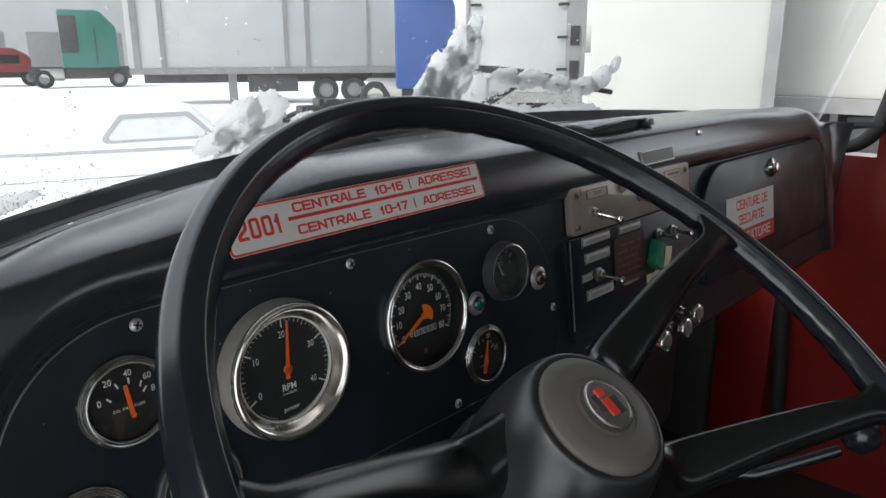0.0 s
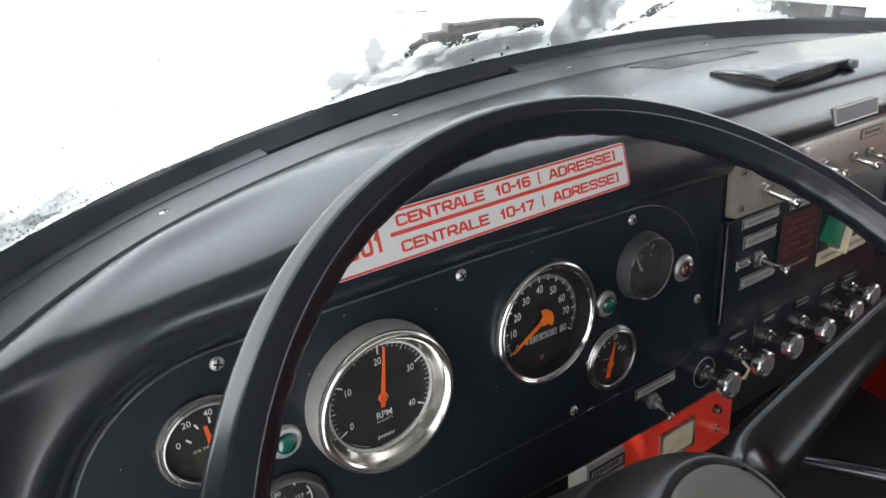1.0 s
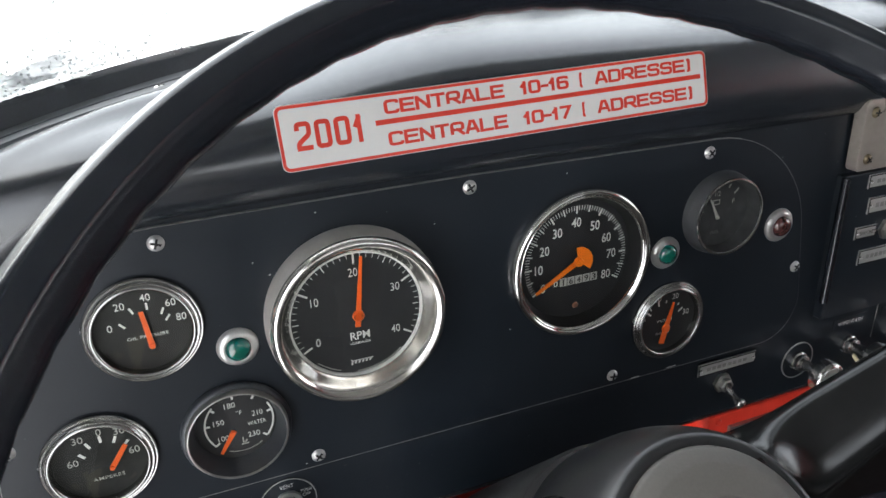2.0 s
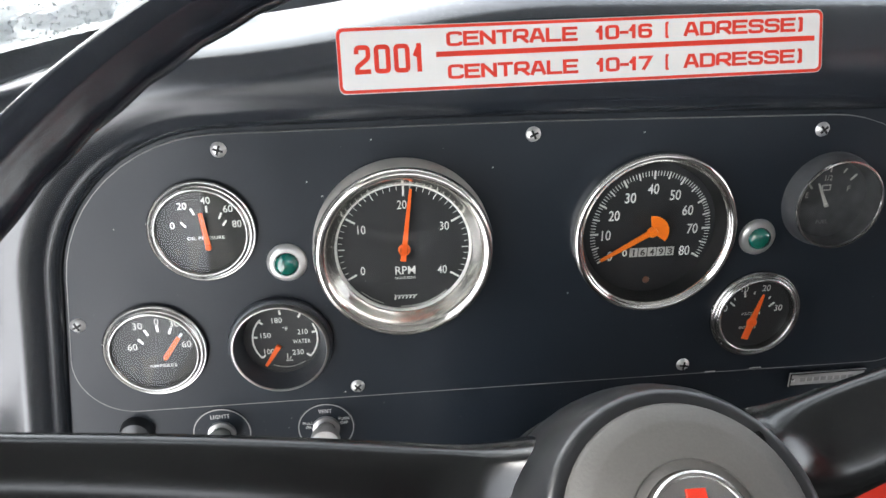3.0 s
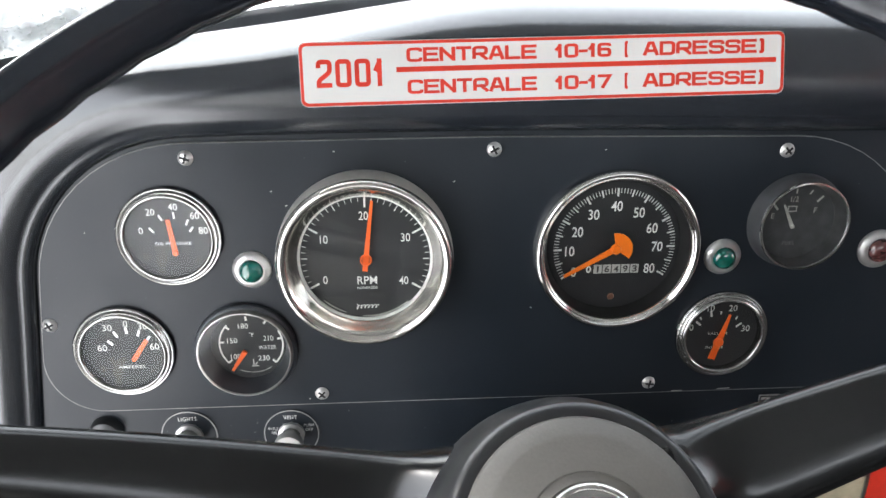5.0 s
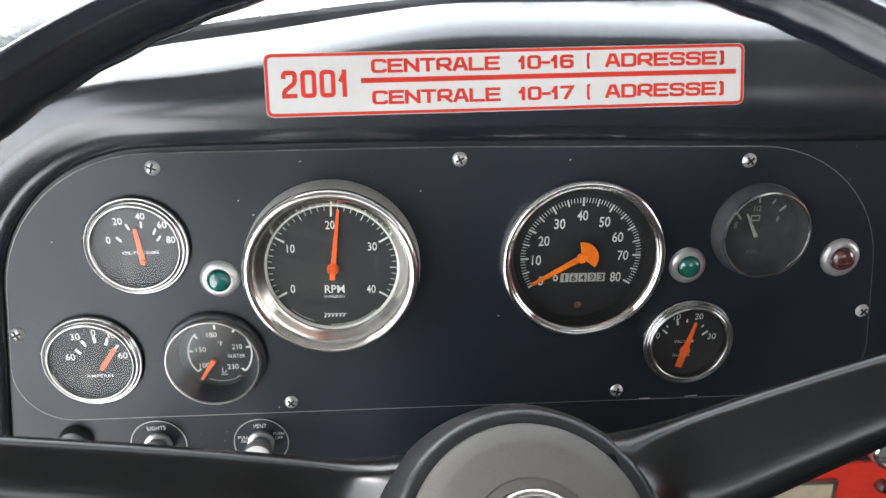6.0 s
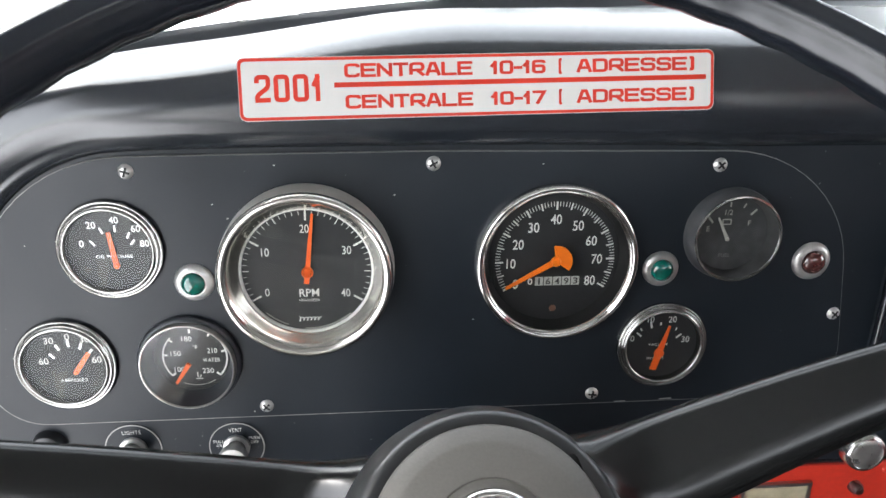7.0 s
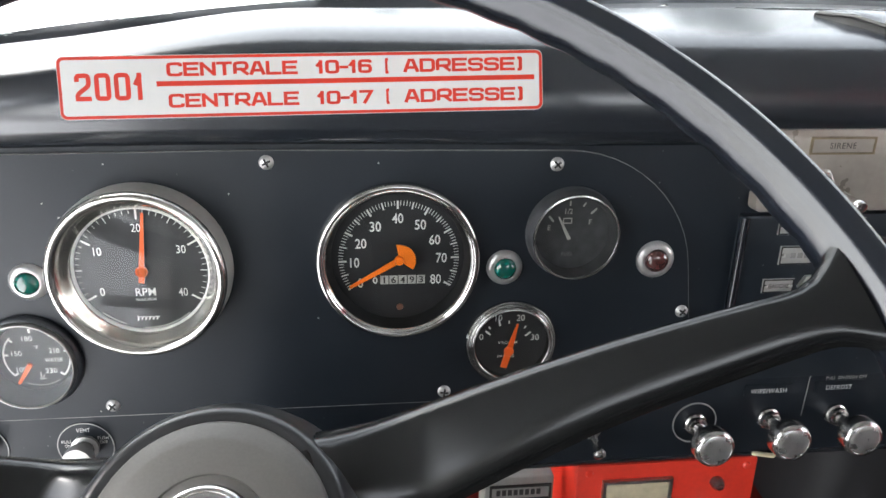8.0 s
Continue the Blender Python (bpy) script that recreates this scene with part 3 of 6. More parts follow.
back_of_panel = rounded([(-0.262, -0.155), (0.262, -0.155), (0.237, 0.001), (-0.237, 0.001)], [0.032, 0.032, 0.075, 0.075], 10)
face = holed(rounded(rect(-0.275, -0.213, 1.135, 0.012), [0.01, 0.01, 0.06, 0.06]), [back_of_panel], 0.003, 0.02)
part("face", face, M_PANEL, dashboard)
part("lower_lip", tube([(-0.27 + 1.4 * i / 20, 0.012, -0.214) for i in range(21)], 0.008, 12), M_DASH, dashboard)

# the trim strip along the windscreen, with its slot and screws
xs = [-0.37 + 1.60 * i / 100 for i in range(101)]


def sill_band(lower, upper, thick, xs=xs):
    """A band along the windscreen's foot between two lines, each a function that gives (y, z)."""
    bm = bmesh.new()
    vs = []
    for x in xs:
        (ya, za), (yb, zb) = lower(x), upper(x)
        vs.append([bm.verts.new(p) for p in ((x, ya, za - thick), (x, ya, za - 0.0012), (x, ya + 0.0012, za), (x, yb - 0.0012, zb), (x, yb, zb - 0.0012), (x, yb, zb - thick))])
    for p, q in zip(vs, vs[1:]):
        for i in range(5):
            bm.faces.new((p[i], p[i + 1], q[i + 1], q[i]))
    for v in (vs[0], list(reversed(vs[-1]))):
        bm.faces.new(v)
    return bm


def across(t, dy=0.0, dz=0.0):
    """A line at a share t of the way over the strip, moved by dy and dz."""
    def line(x):
        (ya, za), (yb, zb) = front_edge(x), rear_edge(x)
        return ya + (yb - ya) * t + dy, za + (zb - za) * t + dz - 0.003 * math.sin(math.pi * t)
    return line


strip = thing("trim_strip", DASH, "black vinyl trim strip screwed along the windscreen foot", "trim", kind="structure")
part("strip", sill_band(across(0.0), across(0.74), 0.008), M_STRIP, strip)
for a, b in ((-0.37, -0.052), (0.262, 0.60), (0.905, 1.23)):
    seg = [a + (b - a) * i / 24 for i in range(25)]
    part("raised_strip", sill_band(across(0.75, 0, 0.0004), across(1.0), 0.010, seg), M_STRIP, strip)
part("slot_bed", sill_band(across(0.75, 0, -0.008), across(1.0, 0.004, -0.008), 0.006), M_BLACKIN, strip)
for x in (-0.152, 0.074, 0.313, 0.55, 0.79, 1.02):
    y, z = across(0.42, 0, 0.0004)(x)
    screw_head("screw", strip, pose(x, y, z, -90), 0.0042, M_STEEL)
gasket = sill_band(across(1.0, 0.0008, -0.004), seal_top, 0.035)
tagged(solo("windscreen_gasket", gasket, M_GASKET, DASH, "black rubber gasket round the windscreen foot", "gasket", kind="structure"))

# slatted speaker grille in the dash top
grille = thing("dash_grille", DASH @ pose(0.425, 0.142, 0.0829), "fine slatted black grille in the dashboard top", "grille")
part("backing", box(-0.078, -0.024, -0.006, 0.078, 0.024, 0.0004), M_BLACKIN, grille)
for i in range(11):
    y = -0.0215 + 0.043 * i / 10
    part("slat", box(-0.077, y - 0.0012, -0.002, 0.077, y + 0.0012, 0.0012, 0.0004), M_DASH, grille)

# the sagging leather cover over the ash tray on the dash top
flap = thing("ashtray_cover", DASH, "sagging black leather ashtray cover on the dash top", "ashtray")


def through_points(pts, t):
    """A smooth curve through evenly spaced points."""
    k = min(int(t * (len(pts) - 1)), len(pts) - 2)
    f = t * (len(pts) - 1) - k
    f = f * f * (3 - 2 * f) * 0.5 + f * 0.5
    return Vector(pts[k]).lerp(Vector(pts[k + 1]), f)


front = ((0.358, 0.072, 0.0835), (0.362, 0.040, 0.0825), (0.374, 0.014, 0.0755), (0.412, 0.011, 0.0790), (0.460, 0.014, 0.0815), (0.505, 0.019, 0.0800))
back = ((0.358, 0.073, 0.0815), (0.378, 0.060, 0.0826), (0.405, 0.048, 0.0838), (0.440, 0.042, 0.0842), (0.475, 0.040, 0.0836), (0.508, 0.030, 0.0800))
frows = []
for i in range(41):
    u = i / 40
    p, q = through_points(front, u), through_points(back, u)
    row = [p + Vector((0, 0.002, -0.0016)), p + Vector((0, -0.0004, -0.0012))]
    for j in range(9):
        v = j / 8
        w = p.lerp(q, v)
        w.z += 0.0028 * math.sin(math.pi * v) * math.sin(math.pi * u) ** 0.5 + 0.0007 * noise.noise((u * 9, v * 5, 2))
        row.append(w)
    row.append(q + Vector((0, 0.004, -0.010)))
    frows.append(row)
part("cover", grid_surface(frows), M_DASH, flap, smooth=60)
# Matt black lip and strip put in the shade below the cover's front edge.
part("lip", tube([through_points(front, i / 30) + Vector((0, -0.0002, -0.0016)) for i in range(31)], 0.0013, 8), M_BLACKIN, flap, "dark rolled front edge")
part("shade_strip", grid_surface([[through_points(front, i / 30) + Vector((0, 0.0030 + 0.004 * k, -0.0012 - 0.018 * k)) for k in (0, 1)] for i in range(31)]), M_BLACKIN, flap, "black strip standing for the shade under the cover")
part("hinge_lug", box(0.498, 0.012, 0.070, 0.512, 0.030, 0.0790, 0.002), M_STRIP, flap)

# ---- instrument panel ----
panel = thing("instrument_panel", DASH, "black painted instrument panel with rounded corners, screwed to the dashboard", "instrument panel")
outline = rounded([(-0.2685, -0.1585), (0.2685, -0.1585), (0.2455, 0.0044), (0.0, 0.0066), (-0.2448, 0.0044)], [0.032, 0.032, 0.084, 0.6, 0.090], 12)
openings = [circle(*q) for q in ((-0.0725, -0.0602, 0.040), (0.0737, -0.0605, 0.0445), (-0.1807, -0.0470, 0.0245), (-0.2157, -0.1178, 0.0245), (-0.1452, -0.1190, 0.0275), (0.1446, -0.1178, 0.0245), (0.1788, -0.0447, 0.0265))]
part("panel_plate", holed(outline, openings, 0.0, 0.0028), M_PANEL, panel)
# thin pale grey line round the plate's outline
part("bright_edge", frame_ring([(x * 1.002, z + (0.0003 if z > -0.08 else -0.0007)) for x, z in outline], outline, 0.0003, 0.0028), M_FAINT, panel, "thin lighter edge line")
for x, z in ((-0.167, -0.0027), (0, 0), (0.167, -0.0027), (0.2555, -0.1), (0.1025, -0.1514), (-0.1025, -0.1514), (-0.2555, -0.1)):
    screw_head("screw", panel, pose(x, 0, z), 0.0042)

chips = [(-0.0883, -0.0002), (-0.1234, -0.0223), (-0.116, -0.0305), (0.0241, -0.0965), (0.0621, -0.0013), (-0.1105, -0.1549), (-0.2268, -0.044), (-0.0224, -0.0182)]
tagged(part("paint_chips", marks([(x, z, x + random.uniform(0.0004, 0.0012), z + random.uniform(-0.0008, 0.0008), 0.0006) for x, z in chips] + [(0.1180, -0.1582, 0.1250, -0.1580, 0.0006), (0.1480, -0.1577, 0.1560, -0.1574, 0.0006)], -0.0001), M_DIMWHITE, panel), "small chips in the paint", kind="stuff")


def gauge_at(x, z, name, label, group=""):
    return thing(name, DASH @ pose(x, 0, z), label, "gauge", group)


def numerals(parent, items, y, size, wide, mat, bold=0.15):
    for text, x, z in items:
        writing("numeral", lettering(text, size * 0.90, wide * 0.95, bold * 0.85), mat, parent, x / 1000, y, z / 1000)


def pane(parent, r, y):
    ob = part("glass", lathe([(0, y), (r, y)], 40), M_GLASS, parent, "clear glass")
    ob.visible_shadow = False


# rev counter
g = gauge_at(-0.0725, -0.0602, "rev_counter", "large rev counter with a wide polished bezel")
part("case", lathe([(0.0498, 0.0), (0.0500, -0.0020), (0.0499, -0.0060), (0.0497, -0.0100), (0.0493, -0.0140), (0.0488, -0.0164)], 96), M_CASE, g, "satin grey metal case", smooth=60)
part("bezel", lathe([(0.0488, -0.0160), (0.0490, -0.0166), (0.0486, -0.0178), (0.0480, -0.0189), (0.0472, -0.0199), (0.0460, -0.0204), (0.0446, -0.0200), (0.0428, -0.0182), (0.0410, -0.0152),
                     (0.0394, -0.0117), (0.0382, -0.0097), (0.0377, -0.0090), (0.0376, 0.0)], 96), M_BEZEL, g, "polished nickel bezel", smooth=60)
part("white_ring", lathe([(0.0377, -0.0090), (0.0368, -0.0086), (0.0366, -0.0070), (0.0377, -0.0070)], 72), M_WHITE, g)
FY = -0.0070
part("dial", lathe([(0, FY), (0.0385, FY), (0.0385, -0.001), (0, -0.001)], 64), M_FACE, g)
ticks = spokes_of_dial(209, -31, 40, 0.0362, 0.0338, 0.00030) + spokes_of_dial(209, -31, 40, 0.0362, 0.0325, 0.0005, 5) + spokes_of_dial(209, -31, 40, 0.0362, 0.0304, 0.0011, 10)
part("dial_marks", marks(ticks, FY), M_WHITE, g)
numerals(g, [("0", -23.1, -12.5), ("10", -22.7, 11.9), ("20", -0.3, 25.5), ("30", 22.8, 12.3), ("40", 21.4, -13.8)], FY, 0.0055, 0.74, M_WHITE)
numerals(g, [("RPM", 0.6, -13.2)], FY, 0.0054, 1.05, M_WHITE, 0.18)
numerals(g, [("HUNDREDS", 0.5, -17.8)], FY, 0.0018, 1.25, M_WHITE, 0.2)
# the maker's script, as a plain wavy stroke
wave = [(-0.0064 + 0.0128 * i / 60 + 0.0007 * math.sin(i * 0.63) + 0.0004 * math.cos(i * 0.63), 0.0010 * math.cos(i * 0.63) * (1.6 if i < 9 else 1.0) - 0.0297) for i in range(61)]
part("script", marks([(*a, *b, 0.0005) for a, b in zip(wave, wave[1:])], FY), M_WHITE, g)
small = [(*polar(0.0358, a), *polar(0.0358, a + 1.5), 0.0009) for a in range(266, 312, 2)] + [(*polar(0.0352, a), *polar(0.0352, a + 1.5), 0.0006) for a in range(226, 250, 2)]
part("small_print", marks(small, FY), M_DIMWHITE, g)
part("needle", needle(0.0350, 0.0068, 0.0030, 0.0014, 0.0034, FY - 0.0012), M_ORANGE, g, "orange needle", pose(0.0003, 0, -0.0003, 0, -83, 0))
pane(g, 0.0388, -0.0098)

# speedometer
g = gauge_at(0.0737, -0.0605, "speedometer", "large speedometer with a chrome rim, needle at zero")
part("bezel", lathe([(0.0480, 0.0), (0.0489, -0.0022), (0.0488, -0.0044), (0.0478, -0.0062), (0.0466, -0.0068), (0.0454, -0.0063), (0.0448, -0.0053), (0.0443, -0.0058), (0.0436, -0.0053), (0.0431, -0.0036)], 96), M_CHROME, g, "chrome rim", smooth=60)
part("well", lathe([(0.0431, -0.0036), (0.0402, 0.0056), (0.0402, 0.0060), (0.0431, 0.0060)], 72), M_BLACKIN, g)
FY = 0.0055
part("dial", lathe([(0, FY), (0.0408, FY), (0.0408, FY + 0.001), (0, FY + 0.001)], 64), M_FACE, g)
CX, CZ = 0.0006, -0.0010
ticks = spokes_of_dial(212, -30, 80, 0.0366, 0.0336, 0.00042, 1, (), CX, CZ) + spokes_of_dial(212, -30, 80, 0.0366, 0.0322, 0.0009, 5, (), CX, CZ)
ticks += spokes_of_dial(212, -30, 80, 0.0366, 0.0316, 0.0012, 10, (), CX, CZ)
part("dial_marks", marks(ticks, FY), M_WHITE, g)
numerals(g, [("0", -23.1, -16.2), ("10", -26.2, -2.9), ("20", -22.3, 9.2), ("30", -13.4, 19.7), ("40", -0.1, 24.7), ("50", 13.5, 20.5), ("60", 22.2, 10.8), ("70", 26.4, -0.9), ("80", 23.0, -14.8)], FY, 0.0070, 0.72, M_WHITE, 0.19)
odo = part("odometer", plate(rect(-0.0172, -0.0180, 0.0172, -0.0112), FY - 0.0001, FY + 0.001), M_BLACKIN, g, "odometer window")
for i, d in enumerate("016493"):
    x = -0.0141 + 0.0056 * i
    part("digit_wheel", plate(rect(x - 0.0025, -0.0174, x + 0.0025, -0.0118), FY - 0.0003, FY), M_DIMWHITE if i else M_DARKPRINT, odo)
    writing("digit", lettering(d, 0.0042, 0.95, 0.17), M_DARKPRINT if i else M_WHITE, odo, x, FY - 0.0003, -0.0146)
part("pin", lathe([(0, FY - 0.001), (0.0018, FY - 0.0008), (0.0022, FY)], 20), M_PIN, g, "small brown pin", pose(0.0009, 0, -0.0328))
part("needle", needle(0.0345, 0.0, 0.0038, 0.0018, 0.0030, FY - 0.0022, 0.003), M_AMBER, g, "orange needle", pose(CX, 0, CZ, 0, -209.5, 0))
part("needle_tail", plate([(0, 0), *[polar(0.0100, a) for a in range(-36, 101, 8)]], FY - 0.0037, FY - 0.0027), M_AMBER, g, "fan-shaped orange tail", pose(CX, 0, CZ))
part("hub_screw", lathe([(0, FY - 0.0052), (0.0016, FY - 0.005), (0.0022, FY - 0.0036)], 20), M_AMBER, g, "", pose(CX, 0, CZ))
pane(g, 0.0434, -0.0045)

RINGED = [(0.0286, 0.0), (0.0291, -0.0010), (0.0289, -0.0024), (0.0281, -0.0032), (0.0275, -0.0031), (0.0271, -0.0040), (0.0264, -0.0046), (0.0257, -0.0044),
          (0.0252, -0.0051), (0.0244, -0.0056), (0.0237, -0.0054), (0.0232, -0.0044), (0.0230, -0.0020), (0.0230, 0.002)]


def small_gauge(x, z, name, label, face=M_FACE_OLD, depth=0.0):
    g = gauge_at(x, z, name, label, "small round gauges")
    part("bezel", lathe(RINGED, 72), M_RINGS, g, "stepped chrome bezel", smooth=50)
    part("dial", lathe([(0, depth), (0.0237, depth), (0.0237, depth + 0.001), (0, depth + 0.001)], 48), face, g)
    pane(g, 0.0233, -0.0040)
    return g


def fan(items, r0, r1, w, cx, cz):
    return [(*polar(r0, a, cx, cz), *polar(r1, a, cx, cz), w) for a in items]


def dashes(items, length, w):
    """Short strokes at (x, z, angle) in millimetres and degrees."""
    out = []
    for x, z, a in items:
        dx, dz = math.cos(radians(a)) * length / 2, math.sin(radians(a)) * length / 2
        out.append((x / 1000 - dx, z / 1000 - dz, x / 1000 + dx, z / 1000 + dz, w))
    return out


# oil pressure
g = small_gauge(-0.1807, -0.0470, "oil_pressure_gauge", "small oil pressure gauge with a dusty black dial")
FY = 0.0
part("dial_marks", marks(dashes([(-9.7, 3.7, 131), (-4.1, 10.9, 115), (3.4, 12.1, 90), (10.2, 8.0, 65), (12.1, 3.9, 52)], 0.0038, 0.0011), FY), M_WHITE, g)
numerals(g, [("0", -15.5, 3.5), ("20", -9.1, 14.3), ("40", 3.4, 17.0), ("60", 14.7, 11.9), ("80", 18.5, 3.1)], FY, 0.0044, 0.9, M_WHITE)
numerals(g, [("OIL PRESSURE", 1.2, -4.3)], FY, 0.0021, 1.35, M_WHITE, 0.18)
part("needle", needle(0.0198, 0.0008, 0.0030, 0.0022, 0.0017, FY - 0.0012), M_ORANGE, g, "orange needle", pose(0.0023, 0, -0.0094, 0, -96, 0))

# ammeter
g = small_gauge(-0.2157, -0.1178, "ammeter", "small ammeter with a dusty black dial")
part("dial_marks", marks(dashes([(-7.9, 5.3, 131), (-4.1, 10.7, 116), (2.3, 13.0, 93), (9.0, 11.0, 68), (14.0, 7.4, 50)], 0.0040, 0.0014), FY), M_WHITE, g)
numerals(g, [("60", -12.9, 2.1), ("30", -8.2, 15.2), ("0", 2.4, 17.4), ("30", 12.0, 15.6), ("60", 17.1, 2.1)], FY, 0.0046, 0.95, M_DIMWHITE)
numerals(g, [("AMPERES", 2.2, -11.0)], FY, 0.0023, 1.5, M_DIMWHITE, 0.2)
part("needle", needle(0.0150, 0.0, 0.0028, 0.0024, 0.0013, FY - 0.0012), M_ORANGE, g, "orange needle", pose(0.0050, 0, -0.0050, 0, -55, 0))
part("pointer_slot", marks([(*polar(0.0085, a, -0.001, -0.0120), *polar(0.0085, a + 12, -0.001, -0.0120), 0.0016) for a in range(55, 130, 10)], FY), M_BLACKIN, g)

# water temperature, in a deep black can
g = gauge_at(-0.1452, -0.1190, "water_temperature_gauge", "small water temperature gauge deep in a dark can", "small round gauges")
part("base_ring", lathe([(0.0300, 0.0), (0.0303, -0.0014), (0.0299, -0.0034), (0.0288, -0.0046), (0.0280, -0.0048)], 64), M_STRIP, g, "black base ring")
part("bezel", lathe([(0.0282, 0.0), (0.0284, -0.002), (0.0276, -0.0076), (0.0272, -0.0086), (0.0266, -0.0087), (0.0262, -0.0078)], 72), M_DULL, g, "thin nickel lip")
part("well", lathe([(0.0263, -0.0080), (0.0222, 0.0046), (0.0222, 0.0052), (0.0268, 0.0052)], 64), M_STRIP, g)
FY = 0.0045
part("dial", lathe([(0, FY), (0.0225, FY), (0.0225, FY + 0.001), (0, FY + 0.001)], 48), M_FACE, g)
AX, AZ = 0.0018, 0.0005
arc = [(*polar(0.0188, a, AX, AZ), *polar(0.0188, a + 5.5, AX, AZ), 0.0010) for a in list(range(135, 220, 5)) + list(range(-42, 25, 5))]
part("dial_marks", marks(arc + fan((220, 174, 140, 96, 58, 12, -42), 0.0160, 0.0188, 0.0012, AX, AZ), FY), M_WHITE, g)
numerals(g, [("100", -8.1, -7.5), ("150", -9.3, 3.3), ("180", -2.0, 12.9), ("210", 12.2, 4.5), ("230", 8.6, -8.9)], FY, 0.0038, 0.95, M_WHITE, 0.12)
numerals(g, [("WATER", 11.2, -1.7)], FY, 0.0030, 1.05, M_WHITE, 0.12)
numerals(g, [("\u00b0F", 2.4, 7.1)], FY, 0.0030, 1.0, M_WHITE, 0.14)
part("pictogram", marks([(0.0010, -0.0142, 0.0052, -0.0142, 0.0007), (0.0022, -0.0134, 0.0022, -0.0095, 0.0007), (0.0032, -0.0134, 0.0044, -0.0116, 0.0007)], FY), M_DIMWHITE, g)
part("small_print", marks([(*polar(0.0190, a, AX, AZ), *polar(0.0190, a + 2, AX, AZ), 0.0005) for a in range(245, 305, 3)], FY), M_DIMWHITE, g)
part("needle", needle(0.0146, 0.0010, 0.0030, 0.0016, 0.0013, FY - 0.001), M_ORANGE, g, "orange needle", pose(-0.0024, 0, -0.0042, 0, -236.5, 0))
pane(g, 0.0262, -0.0074)

# vacuum
g = small_gauge(0.1446, -0.1178, "vacuum_gauge", "small vacuum gauge with a stepped chrome bezel", M_FACE)
FY = 0.0
part("dial_marks", marks(dashes([(-13.8, 10.5, 118), (-1.5, 14.0, 88), (8.8, 10.2, 62)], 0.0020, 0.0009) + dashes([(-14.9, 7.1, 140), (-7.6, 13.5, 102), (10.9, 5.4, 38)], 0.0042, 0.0012), FY), M_WHITE, g)
numerals(g, [("0", -19.0, 4.4), ("10", -8.2, 17.2), ("20", 5.7, 16.9), ("30", 15.6, 2.9)], FY, 0.0046, 0.9, M_WHITE)
numerals(g, [("VACUUM", -2.0, -0.1), ("INCHES", -2.7, -9.7)], FY, 0.0022, 1.45, M_WHITE, 0.18)
part("needle", needle(0.0195, 0.0118, 0.0042, 0.0012, 0.0032, FY - 0.0012), M_ORANGE, g, "orange needle", pose(-0.0013, 0, -0.0057, 0, -75, 0))

# fuel, under a proud dark can
g = gauge_at(0.1788, -0.0447, "fuel_gauge", "dim fuel gauge in a proud black can", "small round gauges")
part("can", lathe([(0.0286, 0.0), (0.0284, -0.0025), (0.0276, -0.0060), (0.0272, -0.0066), (0.0266, -0.0110), (0.0262, -0.0118)], 72), M_CAN, g)
part("bezel", lathe([(0.0264, -0.0114), (0.0262, -0.0124), (0.0252, -0.0126), (0.0248, -0.0114)], 72), M_SATIN, g, "thin bright rim")
part("well", lathe([(0.0251, -0.0118), (0.0225, 0.001), (0.0225, 0.002), (0.0255, 0.002)], 64), M_FUELDIAL, g)
FY = -0.0015
part("dial", lathe([(0, FY), (0.0232, FY), (0.0232, 0.001), (0, 0.001)], 48), M_FUELDIAL, g)
part("dial_marks", marks(dashes([(-2.3, 18.4, 92), (6.5, 17.5, 58)], 0.0030, 0.0009) + dashes([(12.5, 13.4, 45), (-13.5, 9.0, 130)], 0.0048, 0.0012), FY), M_DIMWHITE, g)
numerals(g, [("E", -14.5, 3.5), ("1/2", -2.9, 13.5), ("F", 10.7, 6.6)], FY, 0.0036, 0.85, M_DIMWHITE)
numerals(g, [("FUEL", -2.2, -13.5)], FY, 0.0026, 1.1, M_TRAILGREY)
part("emblem", frame_ring(rect(-0.0062, 0.0058, -0.0006, 0.0094), rect(-0.0056, 0.0064, -0.0012, 0.0088), FY - 0.0002, FY), M_DIMWHITE, g)
part("needle", needle(0.0148, 0.001, 0.0022, 0.0008, 0.0012, FY - 0.001), M_DIMWHITE, g, "pale needle", pose(-0.0025, 0, -0.0027, 0, -117, 0))
pane(g, 0.0252, -0.0114)


def lamp(x, z, lens, label, r=0.0112, flange=M_STEEL):
    g = thing("indicator_lamp", DASH @ pose(x, 0, z), label, "indicator lamp", "indicator lamps")
    part("flange", lathe([(r, 0.0), (r * 0.985, -0.0010), (r * 0.86, -0.0026), (r * 0.68, -0.0036), (r * 0.62, -0.0034), (r * 0.60, -0.0015)], 40), flange, g, "domed metal flange", smooth=60)
    part("lens", lathe([(r * 0.61, -0.0024), (r * 0.60, -0.0042), (r * 0.5, -0.0058), (r * 0.32, -0.0068), (0, -0.0072)], 32), lens, g, "domed glass lens", smooth=60)
    return g


lamp(-0.1375, -0.0680, M_GREENLENS, "green indicator lamp in a satin silver flange", flange=M_FLANGE)
lamp(0.1383, -0.0665, M_GREENLENS, "green indicator lamp in a satin silver flange", flange=M_SCREW)
lamp(0.2335, -0.0637, M_REDLENS, "dark red indicator lamp in a satin chrome flange", 0.0122, M_SCREW)

